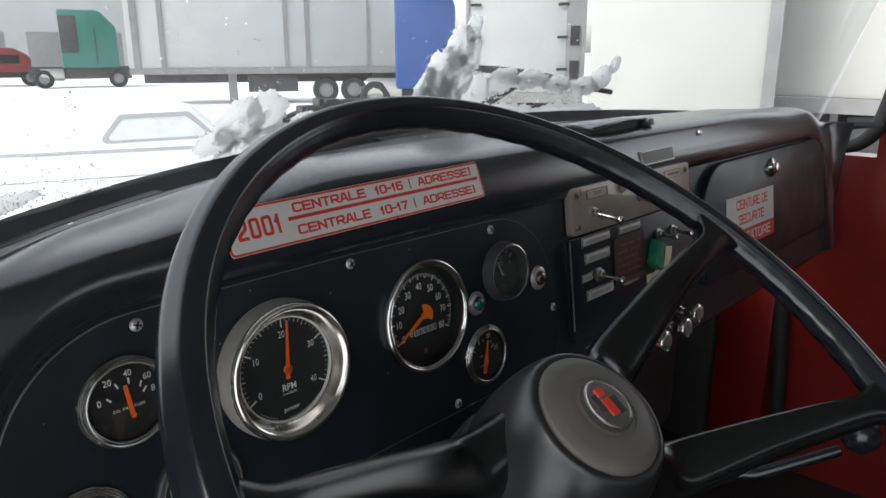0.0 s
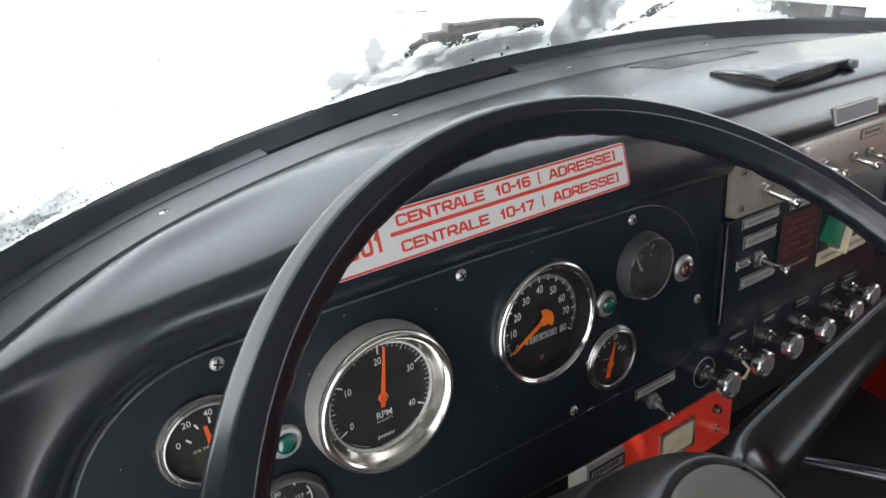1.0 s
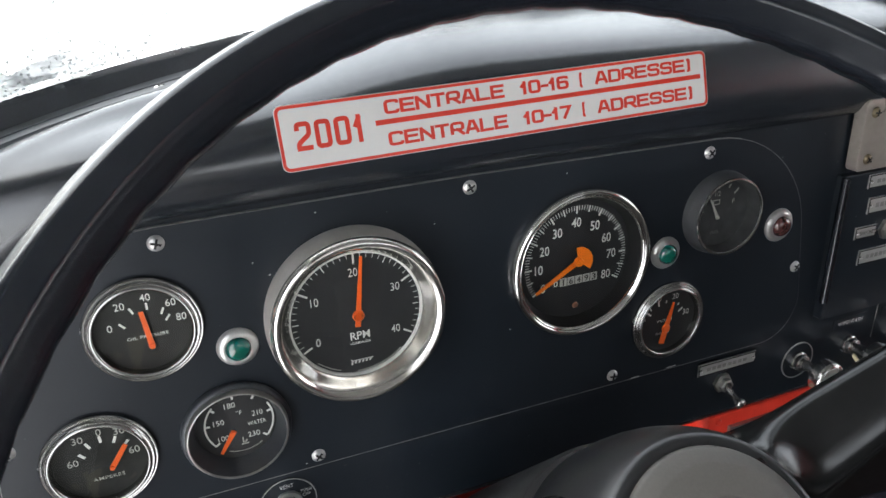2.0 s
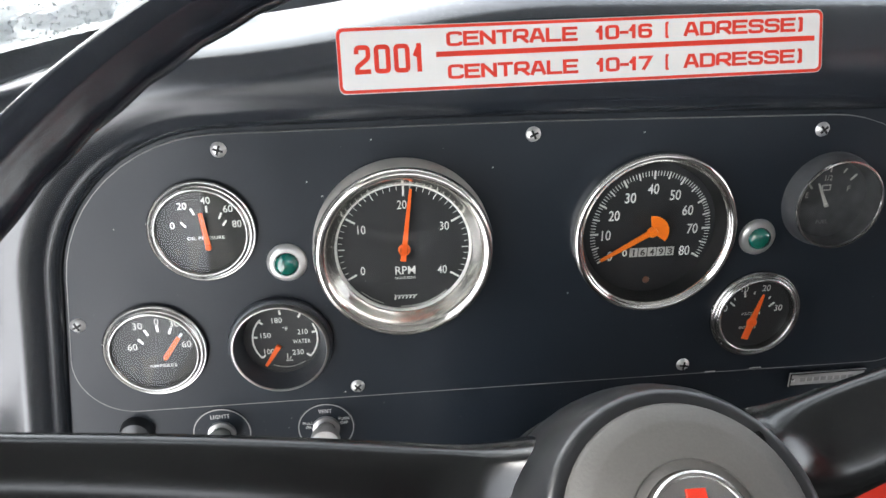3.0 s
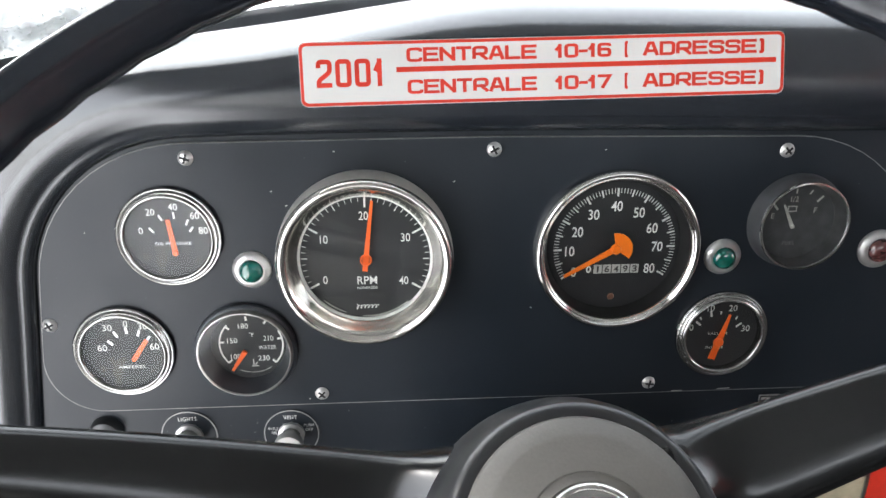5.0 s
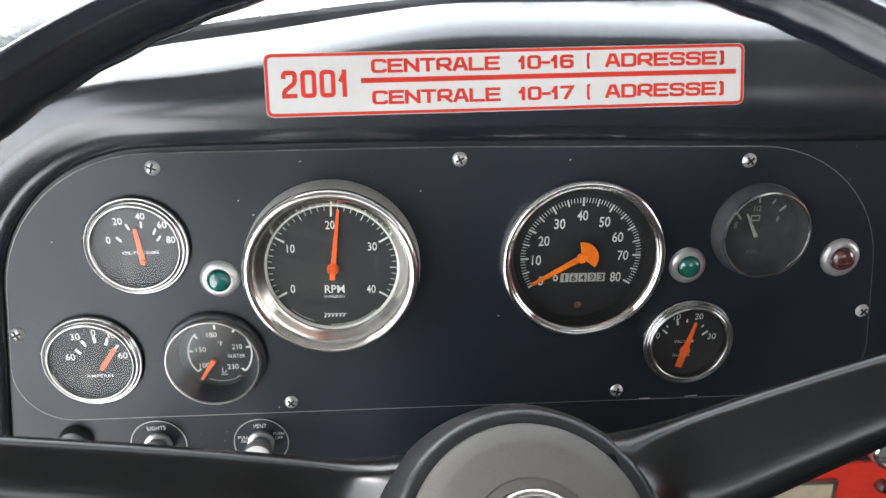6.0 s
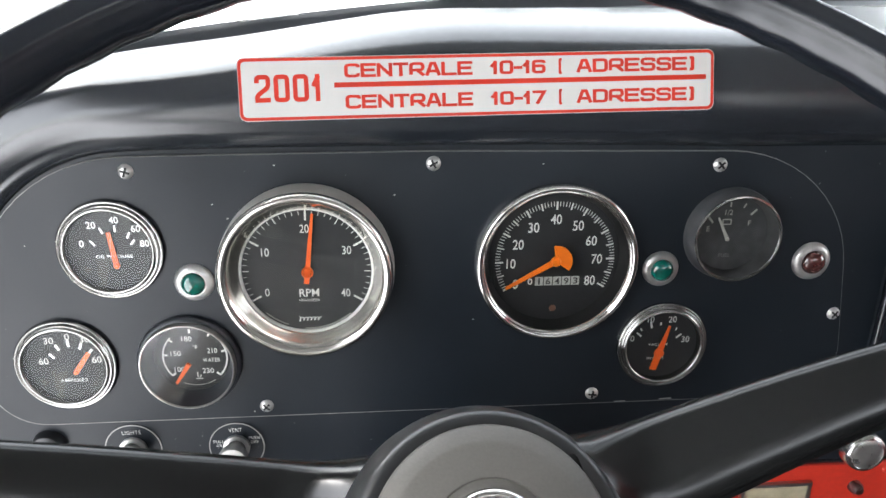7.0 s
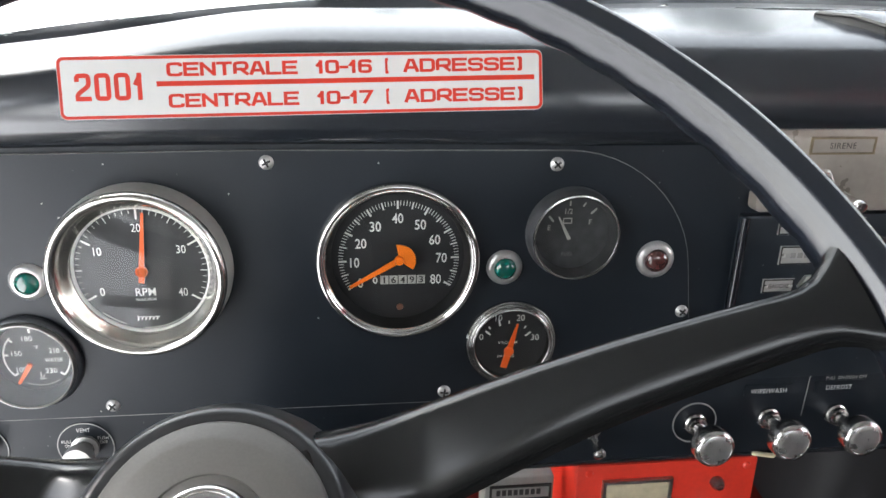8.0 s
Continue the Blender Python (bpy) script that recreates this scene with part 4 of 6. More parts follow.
# ---- sticker over the panel ----
sticker = thing("radio_code_sticker", DASH @ pose(0.0256, -0.0048, 0.0437, -13, -1.2, 0), "white and red radio code sticker on the dashboard hood", "sticker")
W2, H2 = 0.1280, 0.0160
part("backing", plate(rounded(rect(-W2 - 0.0003, -H2 - 0.0003, W2 + 0.0003, H2 + 0.0003), 0.0036, 5), -0.0004, 0.0012), M_STICK, sticker, "thin white margin")
part("red_border", plate(rounded(rect(-W2, -H2, W2, H2), 0.0034, 5), -0.0005, 0.0), M_STICKRED, sticker)
part("film", plate(rounded(rect(-W2 + 0.0016, -H2 + 0.0016, W2 - 0.0016, H2 - 0.0016), 0.0022, 5), -0.0006, 0.0), M_STICK, sticker, "white film")
SY = -0.0006
part("red_line", plate(rect(-0.0785, 0.0002, 0.1236, 0.0028), SY - 0.0002, SY + 0.0002), M_STICKRED, sticker)
letters("2001", 0.0352, 0.0142, M_STICKRED, sticker, -0.1022, SY, 0.0004, 0.165, 0.70)
for z, code in ((0.0088, "10-16"), (-0.0074, "10-17")):
    letters("CENTRALE", 0.0680, 0.0072, M_STICKRED, sticker, -0.0390, SY, z, 0.205, 0.36, 1.30)
    letters(code, 0.0300, 0.0072, M_STICKRED, sticker, 0.0195, SY, z, 0.205, 0.36, 1.30)
    letters("(", 0.0024, 0.0078, M_STICKRED, sticker, 0.0428, SY, z, 0.17)
    letters("ADRESSE)", 0.0655, 0.0072, M_STICKRED, sticker, 0.0842, SY, z, 0.205, 0.36, 1.30)

# ---- steering wheel ----
WN = Vector((-0.0082, -0.6649, 0.7469)).normalized()
WU = Vector((0.99992, -0.0124, 0.0)).normalized()
WV = WN.cross(WU).normalized()
wm = Matrix((WU, WV, WN)).transposed().to_4x4()
wm.translation = (0.0026, -0.2386, -0.0477)
wheel = thing("steering_wheel", DASH @ wm, "large black plastic steering wheel with a grey hub cap", "steering wheel")
R, r = 0.2400, 0.0119
RN = Vector((0.0032, -0.6739, 0.7388)).normalized()
RU = Vector((0.99995, -0.00458, -0.00857)).normalized()
rim_m = Matrix((RU, RN.cross(RU).normalized(), RN)).transposed().to_4x4()
rim_m.translation = (0.0055, -0.2355, -0.0522)
bm = bmesh.new()
NU, NV = 300, 48
ring = []
for i in range(NU):
    a = 2 * math.pi * i / NU
    col = []
    for j in range(NV):
        b = 2 * math.pi * j / NV
        back = max(0.0, -math.sin(b) * 0.8 - math.cos(b) * 0.6)          # the inner rear side carries finger grips
        front = min(1.0, 0.93 / max(0.2, math.cos(b - radians(46))), 0.95 / max(0.2, math.cos(b - radians(102))))     # two flats, outwards and towards the hub
        ridge = math.exp(-((b - radians(114)) / radians(6)) ** 2)
        ledge = max(0.0, 1 - abs((b - radians(148)) / radians(28))) ** 0.5     # a shallow ledge inside the ridge
        rr = r * front * (1 - 0.06 * math.cos(b)) - 0.0007 * back * (0.5 + 0.5 * math.cos(a * 60)) ** 2 + 0.0004 * ridge - 0.0016 * ledge
        rho = R + rr * math.cos(b)
        col.append(bm.verts.new((rho * math.cos(a), rho * math.sin(a), rr * 1.05 * math.sin(b))))
    ring.append(col)
for i in range(NU):
    for j in range(NV):
        bm.faces.new((ring[i][j], ring[(i + 1) % NU][j], ring[(i + 1) % NU][(j + 1) % NV], ring[i][(j + 1) % NV]))
part("rim", bm, M_WHEEL, wheel, "", wm.inverted() @ rim_m, smooth=60)


def spoke(ax, ay, az, bx, by, bz, bow):
    """A flat, tapering spoke that dips from the rim to the hub's foot, with fillets at both ends."""
    a, b = Vector((ax, ay, az)), Vector((bx, by, bz))
    side = Vector((-(by - ay), bx - ax, 0)).normalized()
    if side.y < 0:
        side = -side
    along = (b - a).normalized()
    lift = along.cross(side)
    lift = lift if lift.z > 0 else -lift
    rise = -0.043 - az        # the root sweeps up to the hub's shoulder
    rows = []
    n = 34
    for i in range(n + 1):
        t = -0.13 + 1.13 * i / n
        c = a.lerp(b, t) + (side * 0.0022 + lift * bow) * math.sin(math.pi * max(0, t))
        w = 0.0150 - 0.0025 * t + 0.003 * max(0, 1 - t / 0.15) ** 2 * (t > 0) + 0.016 * max(0, (t - 0.87) / 0.13) ** 2.2
        d = (0.0095 - 0.001 * t) * (1 - 0.40 * max(0, (t - 0.80) / 0.20) ** 2)
        low = 0.0035 + 0.0230 * max(0, 1 - t) ** 1.1 + 0.004 * max(0, (t - 0.5) / 0.5) + 0.008 * max(0, (t - 0.9) / 0.1) ** 2
        prof = ((-1, -0.7), (-0.99, -0.25), (-0.94, 0.10), (-0.82, 0.40), (-0.6, 0.62), (-0.3, 0.80), (0, 0.92), (0.25, 0.98), (0.46, 0.99), (0.64, 0.94), (0.80, 0.80), (0.93, 0.52), (1, 0.0), (0.97, -0.6), (0.8, -0.95), (0, -1), (-0.8, -0.98), (-1, -0.7))
        rows.append([c + side * ((w if q > 0 else low) * q) + lift * (d * k + (rise * max(0, 1 - max(0, t) / 0.19) ** 2.2 * (1 - abs(q) ** 3) if k > 0 else 0)) for q, k in prof])
    return grid_surface(rows)


for ends in ((-0.045, 0.023, -0.088, -0.229, 0.025, -0.002, -0.001), (0.040, 0.0245, -0.066, 0.224, 0.0605, -0.004, 0.006), (0.045, -0.035, -0.088, 0.214, -0.1085, -0.007, -0.001), (-0.038, -0.042, -0.088, -0.192, -0.144, -0.004, -0.001)):
    part("spoke", spoke(*ends), M_SPOKE, wheel, smooth=50)


def hub_lathe(profile, n=64):
    """Revolves (radius, height) about the wheel's own axis."""
    bm = lathe(profile, n)
    bmesh.ops.rotate(bm, verts=bm.verts[:], cent=(0, 0, 0), matrix=Matrix.Rotation(radians(90), 3, "X"))
    return bm


part("hub", hub_lathe([(0.0392, -0.0375), (0.0418, -0.0366), (0.0440, -0.0372), (0.0452, -0.0388), (0.0482, -0.0450), (0.0515, -0.0550), (0.0537, -0.0650), (0.0551, -0.0750), (0.0558, -0.0850), (0.0560, -0.1020), (0.0540, -0.1090), (0.048, -0.112), (0.0, -0.110)]), M_HUB, wheel, smooth=50)
cap = part("hub_cap", hub_lathe([(0.0396, -0.0385), (0.0396, -0.0366), (0.0390, -0.0352), (0.0380, -0.0343), (0.0330, -0.0317), (0.0322, -0.0314), (0.0312, -0.0312), (0.0262, -0.0300), (0.0212, -0.0292), (0.0206, -0.0293), (0.0202, -0.0299), (0.0180, -0.0296), (0.0172, -0.0292), (0.0166, -0.0296), (0.0, -0.0296)]), M_CAP, wheel, "matt grey rubber hub cap", smooth=28)
badge = part("badge", hub_lathe([(0.0163, -0.0272), (0.0163, -0.0262), (0.0156, -0.0256), (0.0146, -0.0258), (0.0144, -0.0264), (0, -0.0264)]), M_SATIN, wheel, "round silver badge", smooth=40)
mark = bmesh.new()
box(-0.0090, -0.0030, -0.0265, -0.0042, 0.0085, -0.0259, 0, mark)
box(0.0042, -0.0085, -0.0265, 0.0090, 0.0030, -0.0259, 0, mark)
part("badge_bars", mark, M_DARKPRINT, badge)
part("badge_stripe", box(-0.0030, -0.0075, -0.0266, 0.0030, 0.0040, -0.0256), M_STICKRED, badge)
part("badge_dot", box(-0.0030, 0.0058, -0.0266, 0.0030, 0.0110, -0.0256), M_STICKRED, badge)

column = thing("steering_column", DASH @ wm, "black steering column running down to the floor", "steering column")
part("jacket", hub_lathe([(0.0, -0.1125), (0.053, -0.1125), (0.0575, -0.114), (0.0590, -0.118), (0.0605, -0.15), (0.0640, -0.22), (0.0660, -0.27), (0.0640, -0.276), (0.045, -0.28), (0.034, -0.30), (0.034, -0.72), (0, -0.72)], 56), M_JACKET, column, "dark grey plastic jacket")
part("signal_stalk", tube([(-0.04, 0.0, -0.14), (-0.09, 0.005, -0.13), (-0.15, 0.01, -0.125)], [0.005, 0.004, 0.0045], 12), M_CHROME, column)

# ---- controls under and beside the panel ----


def knob(x, z, length=0.027, r=0.0135, label="chrome pull knob on a stepped shaft", ringed=False, turn=0):
    g = thing("pull_control", DASH @ pose(x, 0.003, z, 0, 0, 0), label, "control", "pull controls on the dashboard")
    part("collar", lathe([(0.0078, 0.0), (0.0078, -0.0024), (0.0066, -0.0032), (0.0066, -0.006), (0.0050, -0.0066)], 24), M_STEEL, g)
    part("shaft", lathe([(0.0044, -0.003), (0.0044, -length * 0.62), (0.0056, -length * 0.70), (0.0062, -length * 0.78)], 24), M_STEEL, g)
    part("head", lathe([(0.0062, -length * 0.72), (0.0095, -length * 0.76), (r, -length * 0.86), (r, -length * 1.10), (r * 0.94, -length * 1.18), (r * 0.80, -length * 1.205), (r * 0.76, -length * 1.19), (r * 0.4, -length * 1.176), (0.0, -length * 1.17)], 40), M_SATIN, g, "polished head with a turned face", smooth=50)
    part("face", lathe([(r * 0.80, -length * 1.19), (r * 0.78, -length * 1.202), (r * 0.5, -length * 1.208), (0, -length * 1.212)], 40), M_TURNED, g, "turned bright face", smooth=50)
    if ringed:
        part("escutcheon", lathe([(0.0158, 0.0), (0.0158, -0.0006), (0.0150, -0.0008), (0.0150, 0.0)], 48), M_SILVERLBL, g)
    return g


for i, (x, z) in enumerate(((0.2775, -0.1865), (0.3305, -0.1850), (0.3805, -0.1845), (0.4420, -0.1885), (0.5060, -0.1900), (0.5400, -0.1800))):
    knob(x, z, 0.0275 if i < 4 else 0.024, ringed=(i == 0))


def escutcheon(x, z, words, label):
    g = thing("pull_switch", DASH @ pose(x, 0.003, z), label, "switch", "dashboard switches")
    part("escutcheon", lathe([(0.0175, 0.0), (0.0175, -0.0006), (0.0, -0.0006)], 48), M_PANEL, g)
    part("printed_ring", lathe([(0.0172, -0.0005), (0.0172, -0.0008), (0.0166, -0.0008), (0.0166, -0.0005)], 48), M_SILVERLBL, g)
    part("nut", lathe([(0.0085, -0.0004), (0.0085, -0.0028), (0.0060, -0.0034)], 12), M_SCREW, g, smooth=20)
    part("knob", lathe([(0.0048, -0.002), (0.0048, -0.008), (0.0082, -0.0095), (0.0090, -0.013), (0.0084, -0.0165), (0.0, -0.0175)], 28), M_SCREW, g, "dull chrome pull knob", smooth=50)
    for text, tx, tz, size in words:
        writing("writing", lettering(text, size, 1.0, 0.135), M_WHITE, g, tx, -0.0009, tz)
    return g


escutcheon(-0.1866, -0.1800, [("LIGHTS", 0.0, 0.0120, 0.0028)], "light switch with a chrome knob in a lettered black escutcheon")
escutcheon(-0.1236, -0.1815, [("VENT", 0.0, 0.0122, 0.0028), ("PULL", -0.0108, 0.0042, 0.0022), ("ON", -0.0108, 0.0012, 0.0022), ("PUSH", 0.0112, 0.0062, 0.0022), ("OFF", 0.0112, 0.0030, 0.0022)],
           "vent switch with a chrome knob in a lettered black escutcheon")
part("stud", lathe([(0.0100, 0), (0.0098, -0.003), (0.0085, -0.0062), (0.0045, -0.0082), (0.0, -0.0086)], 28), M_HUB, dashboard, "", pose(-0.236, 0.003, -0.1745))


def label_plate(x0, z0, x1, z1, y=0.003, mat=None, label="small silver engraved label with worn lettering", bars=1, screws=True, ink=None, words=""):
    """A small engraved plate with a black margin; writing too worn to read stands as bars."""
    cx, cz = (x0 + x1) / 2, (z0 + z1) / 2
    g = thing("label_plate", DASH @ pose(cx, y, cz), label, "label", "engraved label plates")
    w, h = (x1 - x0) / 2, (z1 - z0) / 2
    part("plate", plate(rect(-w, -h, w, h), -0.0011, 0.0, 0.0002), mat or M_SILVERLBL, g)
    if screws:
        part("margin", frame_ring(rect(-w + 0.0002, -h + 0.0002, w - 0.0002, h - 0.0002), rect(-w + 0.0011, -h + 0.0011, w - 0.0011, h - 0.0011), -0.0013, -0.0009), M_BLACKIN, g, "black margin")
    bm = bmesh.new()
    for k in range(0 if words else bars):
        z = h * (0 if bars == 1 else 0.55 - 1.1 * k / (bars - 1))
        n = max(3, int(w * 2 / 0.006))
        for i in range(n):
            a = -w * 0.72 + 1.44 * w * i / n
            plate(rect(a, z - h * 0.28 / bars, a + 1.44 * w / n * 0.72, z + h * 0.28 / bars), -0.00125, -0.001, 0, bm)
    if words:
        bm.free()
        bm = fitted(words, w * 1.30, h * 0.62, 0.2)
    part("print", bm, M_DARKPRINT if words else ink or M_FAINT, g, "", pose(0, -0.00125 if words else 0, 0), smooth=0)
    if screws:
        for s in (-1, 1):
            part("rivet", lathe([(0, -0.0024), (0.0009, -0.0021), (0.0014, -0.001)], 12), M_STEEL, g, "", pose(s * (w - 0.0022), 0, 0))
    return g


label_plate(0.1768, -0.1735, 0.2295, -0.1635, 0.0, label="narrow silver label plate below the instrument panel")


def toggle(x, y, z, length=0.022, droop=-20, side=0, label="chrome toggle switch", nut=0.0062):
    g = thing("toggle_switch", DASH @ pose(x, y, z), label, "switch", "toggle switches")
    part("nut", lathe([(nut, 0.0), (nut, -0.0028), (nut * 0.7, -0.0034), (nut * 0.7, -0.007), (nut * 0.5, -0.0078)], 6), M_DULL, g, smooth=20)
    part("lever", lathe([(0.0026, -0.005), (0.0023, -length * 0.5), (0.0026, -length * 0.80), (0.0040, -length * 0.88), (0.0044, -length * 0.95), (0.0036, -length * 1.01), (0, -length * 1.04)], 20), M_STEEL, g, "", pose(0, 0, 0, -droop, 0, side), smooth=50)
    return g


toggle(0.2030, 0.003, -0.1860, 0.023, -22, 4, "small chrome toggle switch under the label plate", 0.0080)

# switch plate with toggles, over the black switch panel
swp = thing("switch_plate", DASH @ pose(0, 0, 0, 0, 0, -0.4), "cream metal switch plate screwed to the dashboard", "switch plate")
part("plate", plate(rounded(rect(0.2895, -0.0320, 0.5560, 0.0185), 0.004, 4), -0.0060, 0.003, 0.0008), M_ALU, swp)
for x in (0.2985, 0.5445):
    for z in (0.0095, -0.0235):
        screw_head("screw", swp, pose(x, -0.0060, z), 0.0038, M_BRASS)
for x0, x1 in ((0.3175, 0.3585), (0.4900, 0.5310)):
    part("label_frame", frame_ring(rect(x0, 0.0035, x1, 0.0140), rect(x0 + 0.0012, 0.0047, x1 - 0.0012, 0.0128), -0.0072, -0.0060), M_BRASS, swp)
    part("label_card", plate(rect(x0 + 0.0012, 0.0047, x1 - 0.0012, 0.0128), -0.0066, -0.0060), M_ALU, swp)
writing("writing", fitted("SIRENE", 0.0165, 0.0036, 0.13), M_DARKPRINT, swp, 0.3380, -0.0066, 0.0088)
part("print", marks([(0.497 + 0.005 * i, 0.0088, 0.5005 + 0.005 * i, 0.0088, 0.0028) for i in range(6)], -0.0067), M_DARKPRINT, swp)
for x, z, l in ((0.3290, -0.0120, 0.036), (0.4250, -0.0090, 0.026), (0.4780, -0.0110, 0.030), (0.5090, -0.0120, 0.026)):
    toggle(x, -0.006, z, l, -14, 8, "chrome toggle switch on the cream switch plate", 0.0072)
part("blank_nut", lathe([(0.0078, 0.0), (0.0078, -0.003), (0.0058, -0.0036), (0, -0.0036)], 6), M_DULL, swp, "", pose(0.3890, -0.0060, 0.0085), smooth=20)

sub = thing("auxiliary_switches", DASH, "black auxiliary switch board with engraved labels", "switch board")
part("panel_plate", plate(rounded(rect(0.2860, -0.1500, 0.5700, -0.0355), 0.002, 3), -0.0040, 0.003, 0.0006), M_PANEL, sub)
part("edge_trim", tube([(0.2865, -0.0045, -0.0365), (0.2850, -0.0045, -0.1340)], 0.0030, 10), M_WHEEL, sub, "rounded black edge trim")
for x0, z0, x1, z1, mat, n in ((0.3090, -0.0480, 0.3660, -0.0375, M_SILVERLBL, 1), (0.3130, -0.0680, 0.3640, -0.0555, M_SILVERLBL, 1), (0.3050, -0.0870, 0.3260, -0.0775, M_SILVERLBL, 1),
                               (0.3130, -0.1090, 0.3680, -0.0970, M_SILVERLBL, 1), (0.3850, -0.0480, 0.4350, -0.0380, M_SILVERLBL, 1), (0.3830, -0.1130, 0.4330, -0.1010, M_MAROON, 1),
                               (0.4450, -0.1230, 0.4930, -0.1080, M_CREAMLBL, 1), (0.4960, -0.1230, 0.5420, -0.1080, M_CREAMLBL, 1)):
    label_plate(x0, z0, x1, z1, -0.0040, mat, "small engraved label plate on the black switch panel", n, mat is M_SILVERLBL, words="GAUCHE" if x0 == 0.3050 else "")
card = thing("instruction_card", DASH @ pose(0.405, -0.0045, -0.0760), "maroon instruction card in a thin metal frame", "card")
part("card", plate(rect(-0.0330, -0.0245, 0.0330, 0.0245), -0.0010, 0.0), M_MAROON, card)
part("frame", frame_ring(rect(-0.0345, -0.0260, 0.0345, 0.0260), rect(-0.0325, -0.0240, 0.0325, 0.0240), -0.0022, 0.0), M_DARKPRINT, card)
part("print", marks([(-0.026 + 0.0075 * i, 0.016 - 0.008 * k, -0.0205 + 0.0075 * i, 0.016 - 0.008 * k, 0.0022) for k in range(5) for i in range(7) if (i * 3 + k) % 5], -0.0011), M_CARDPRINT, card)
toggle(0.3370, -0.0040, -0.0830, 0.03, -12, 12, "chrome toggle switch on the black switch panel", 0.0085)
toggle(0.4750, -0.0040, -0.0620, 0.028, -8, 6, "chrome toggle switch on the black switch panel", 0.0075)
toggle(0.5130, -0.0040, -0.0640, 0.028, -8, 6, "chrome toggle switch on the black switch panel", 0.0075)
guard = thing("guarded_switch", DASH @ pose(0.4640, -0.0040, -0.0900), "green flip guard over a switch, standing open", "switch")
guard.matrix_world = DASH @ pose(0.4600, -0.0040, -0.0860, 0, 20, 0)
part("guard", plate([(-0.012, -0.012), (0.011, -0.017), (0.009, 0.016), (-0.007, 0.019)], -0.013, -0.0005, 0.002), M_GREENPLAST, guard)
part("flap", plate([(0.0120, -0.019), (0.0155, -0.020), (0.0135, 0.013), (0.0105, 0.014)], -0.019, -0.001, 0.0008), M_CREAMLBL, guard)

for text, x, z, w in (("WIPE/WASH", 0.3275, -0.1632, 0.0260), ("DEFROST", 0.3790, -0.1627, 0.0190)):
    g = thing("control_label", DASH @ pose(x, 0.003, z), "black label with white lettering over a pull knob", "label", "control labels")
    part("plate", plate(rounded(rect(-0.0175, -0.0045, 0.0175, 0.0045), 0.001, 2), -0.0006, 0.0), M_PANEL, g)
    writing("writing", fitted(text, w, 0.0034, 0.125), M_WHITE, g, 0, -0.0008, -0.0004)
    if text == "DEFROST":
        writing("writing", fitted("PULL ON/PUSH OFF", 0.0300, 0.0026, 0.11), M_DIMWHITE, g, 0.004, -0.0008, 0.0072)
        part("outline_mark", marks([(-0.0235, -0.022, -0.0225, 0.008, 0.0005), (-0.0225, 0.008, -0.019, 0.0112, 0.0005), (-0.019, 0.0112, 0.03, 0.0112, 0.0005)], -0.0001), M_DIMWHITE, g)
for x in (0.440, 0.490, 0.535):
    label_plate(x - 0.016, -0.1680, x + 0.016, -0.1585, 0.003, M_PANEL, "black label with worn white lettering", 2, False, M_DIMWHITE)

# plate on the hood over the switches
g = thing("hood_nameplate", DASH @ pose(0.4790, -0.0075, 0.0345, -8, -0.5, 0), "blank dark nameplate with a bright edge", "nameplate")
part("edge", plate(rect(-0.0390, -0.0085, 0.0390, 0.0085), -0.0012, 0.002), M_SILVERLBL, g)
part("centre", plate(rect(-0.0375, -0.0070, 0.0375, 0.0070), -0.0016, 0.0), M_STRIP, g)
part("hood_screw", lathe([(0, -0.004), (0.003, -0.0036), (0.0036, -0.002), (0.0036, 0.001)], 16), M_SCREW, dashboard, "", pose(0.606, -0.002, 0.052, -20))

# ---- glove box ----
gb = thing("glove_box", DASH, "black glove box lid with a chrome lock", "glove box")
part("lid", plate(rounded(rect(0.5980, -0.1620, 1.1150, 0.0050), [0.02, 0.03, 0.06, 0.075], 10), -0.0075, 0.003, 0.003), M_PANEL, gb)
part("lock", lathe([(0.0150, 0.0), (0.0150, -0.003), (0.0120, -0.006), (0.0090, -0.007), (0.0080, -0.012), (0, -0.0125)], 32), M_CHROME, gb, "chrome lock", pose(0.8460, -0.0075, -0.0215))
bs = thing("seat_belt_sticker", DASH @ pose(0.7630, -0.0082, -0.0880, 0, 0.6, 0), "white and red seat belt sticker on the glove box", "sticker")
part("film", plate(rect(-0.0890, -0.0385, 0.0890, 0.0385), -0.0006, 0.0008), M_STICK, bs)
part("red_band", plate(rect(-0.0890, -0.0385, 0.0890, -0.0135), -0.0009, 0.0), M_STICKRED, bs)
letters("CEINTURE DE", 0.1200, 0.0150, M_STICKRED, bs, 0.004, -0.0006, 0.0245, 0.17)
letters("SECURITE", 0.0980, 0.0150, M_STICKRED, bs, 0.0, -0.0006, 0.0020, 0.17)
letters("OBLIGATOIRE", 0.1450, 0.0155, M_STICK, bs, 0.0, -0.0009, -0.0260, 0.17)

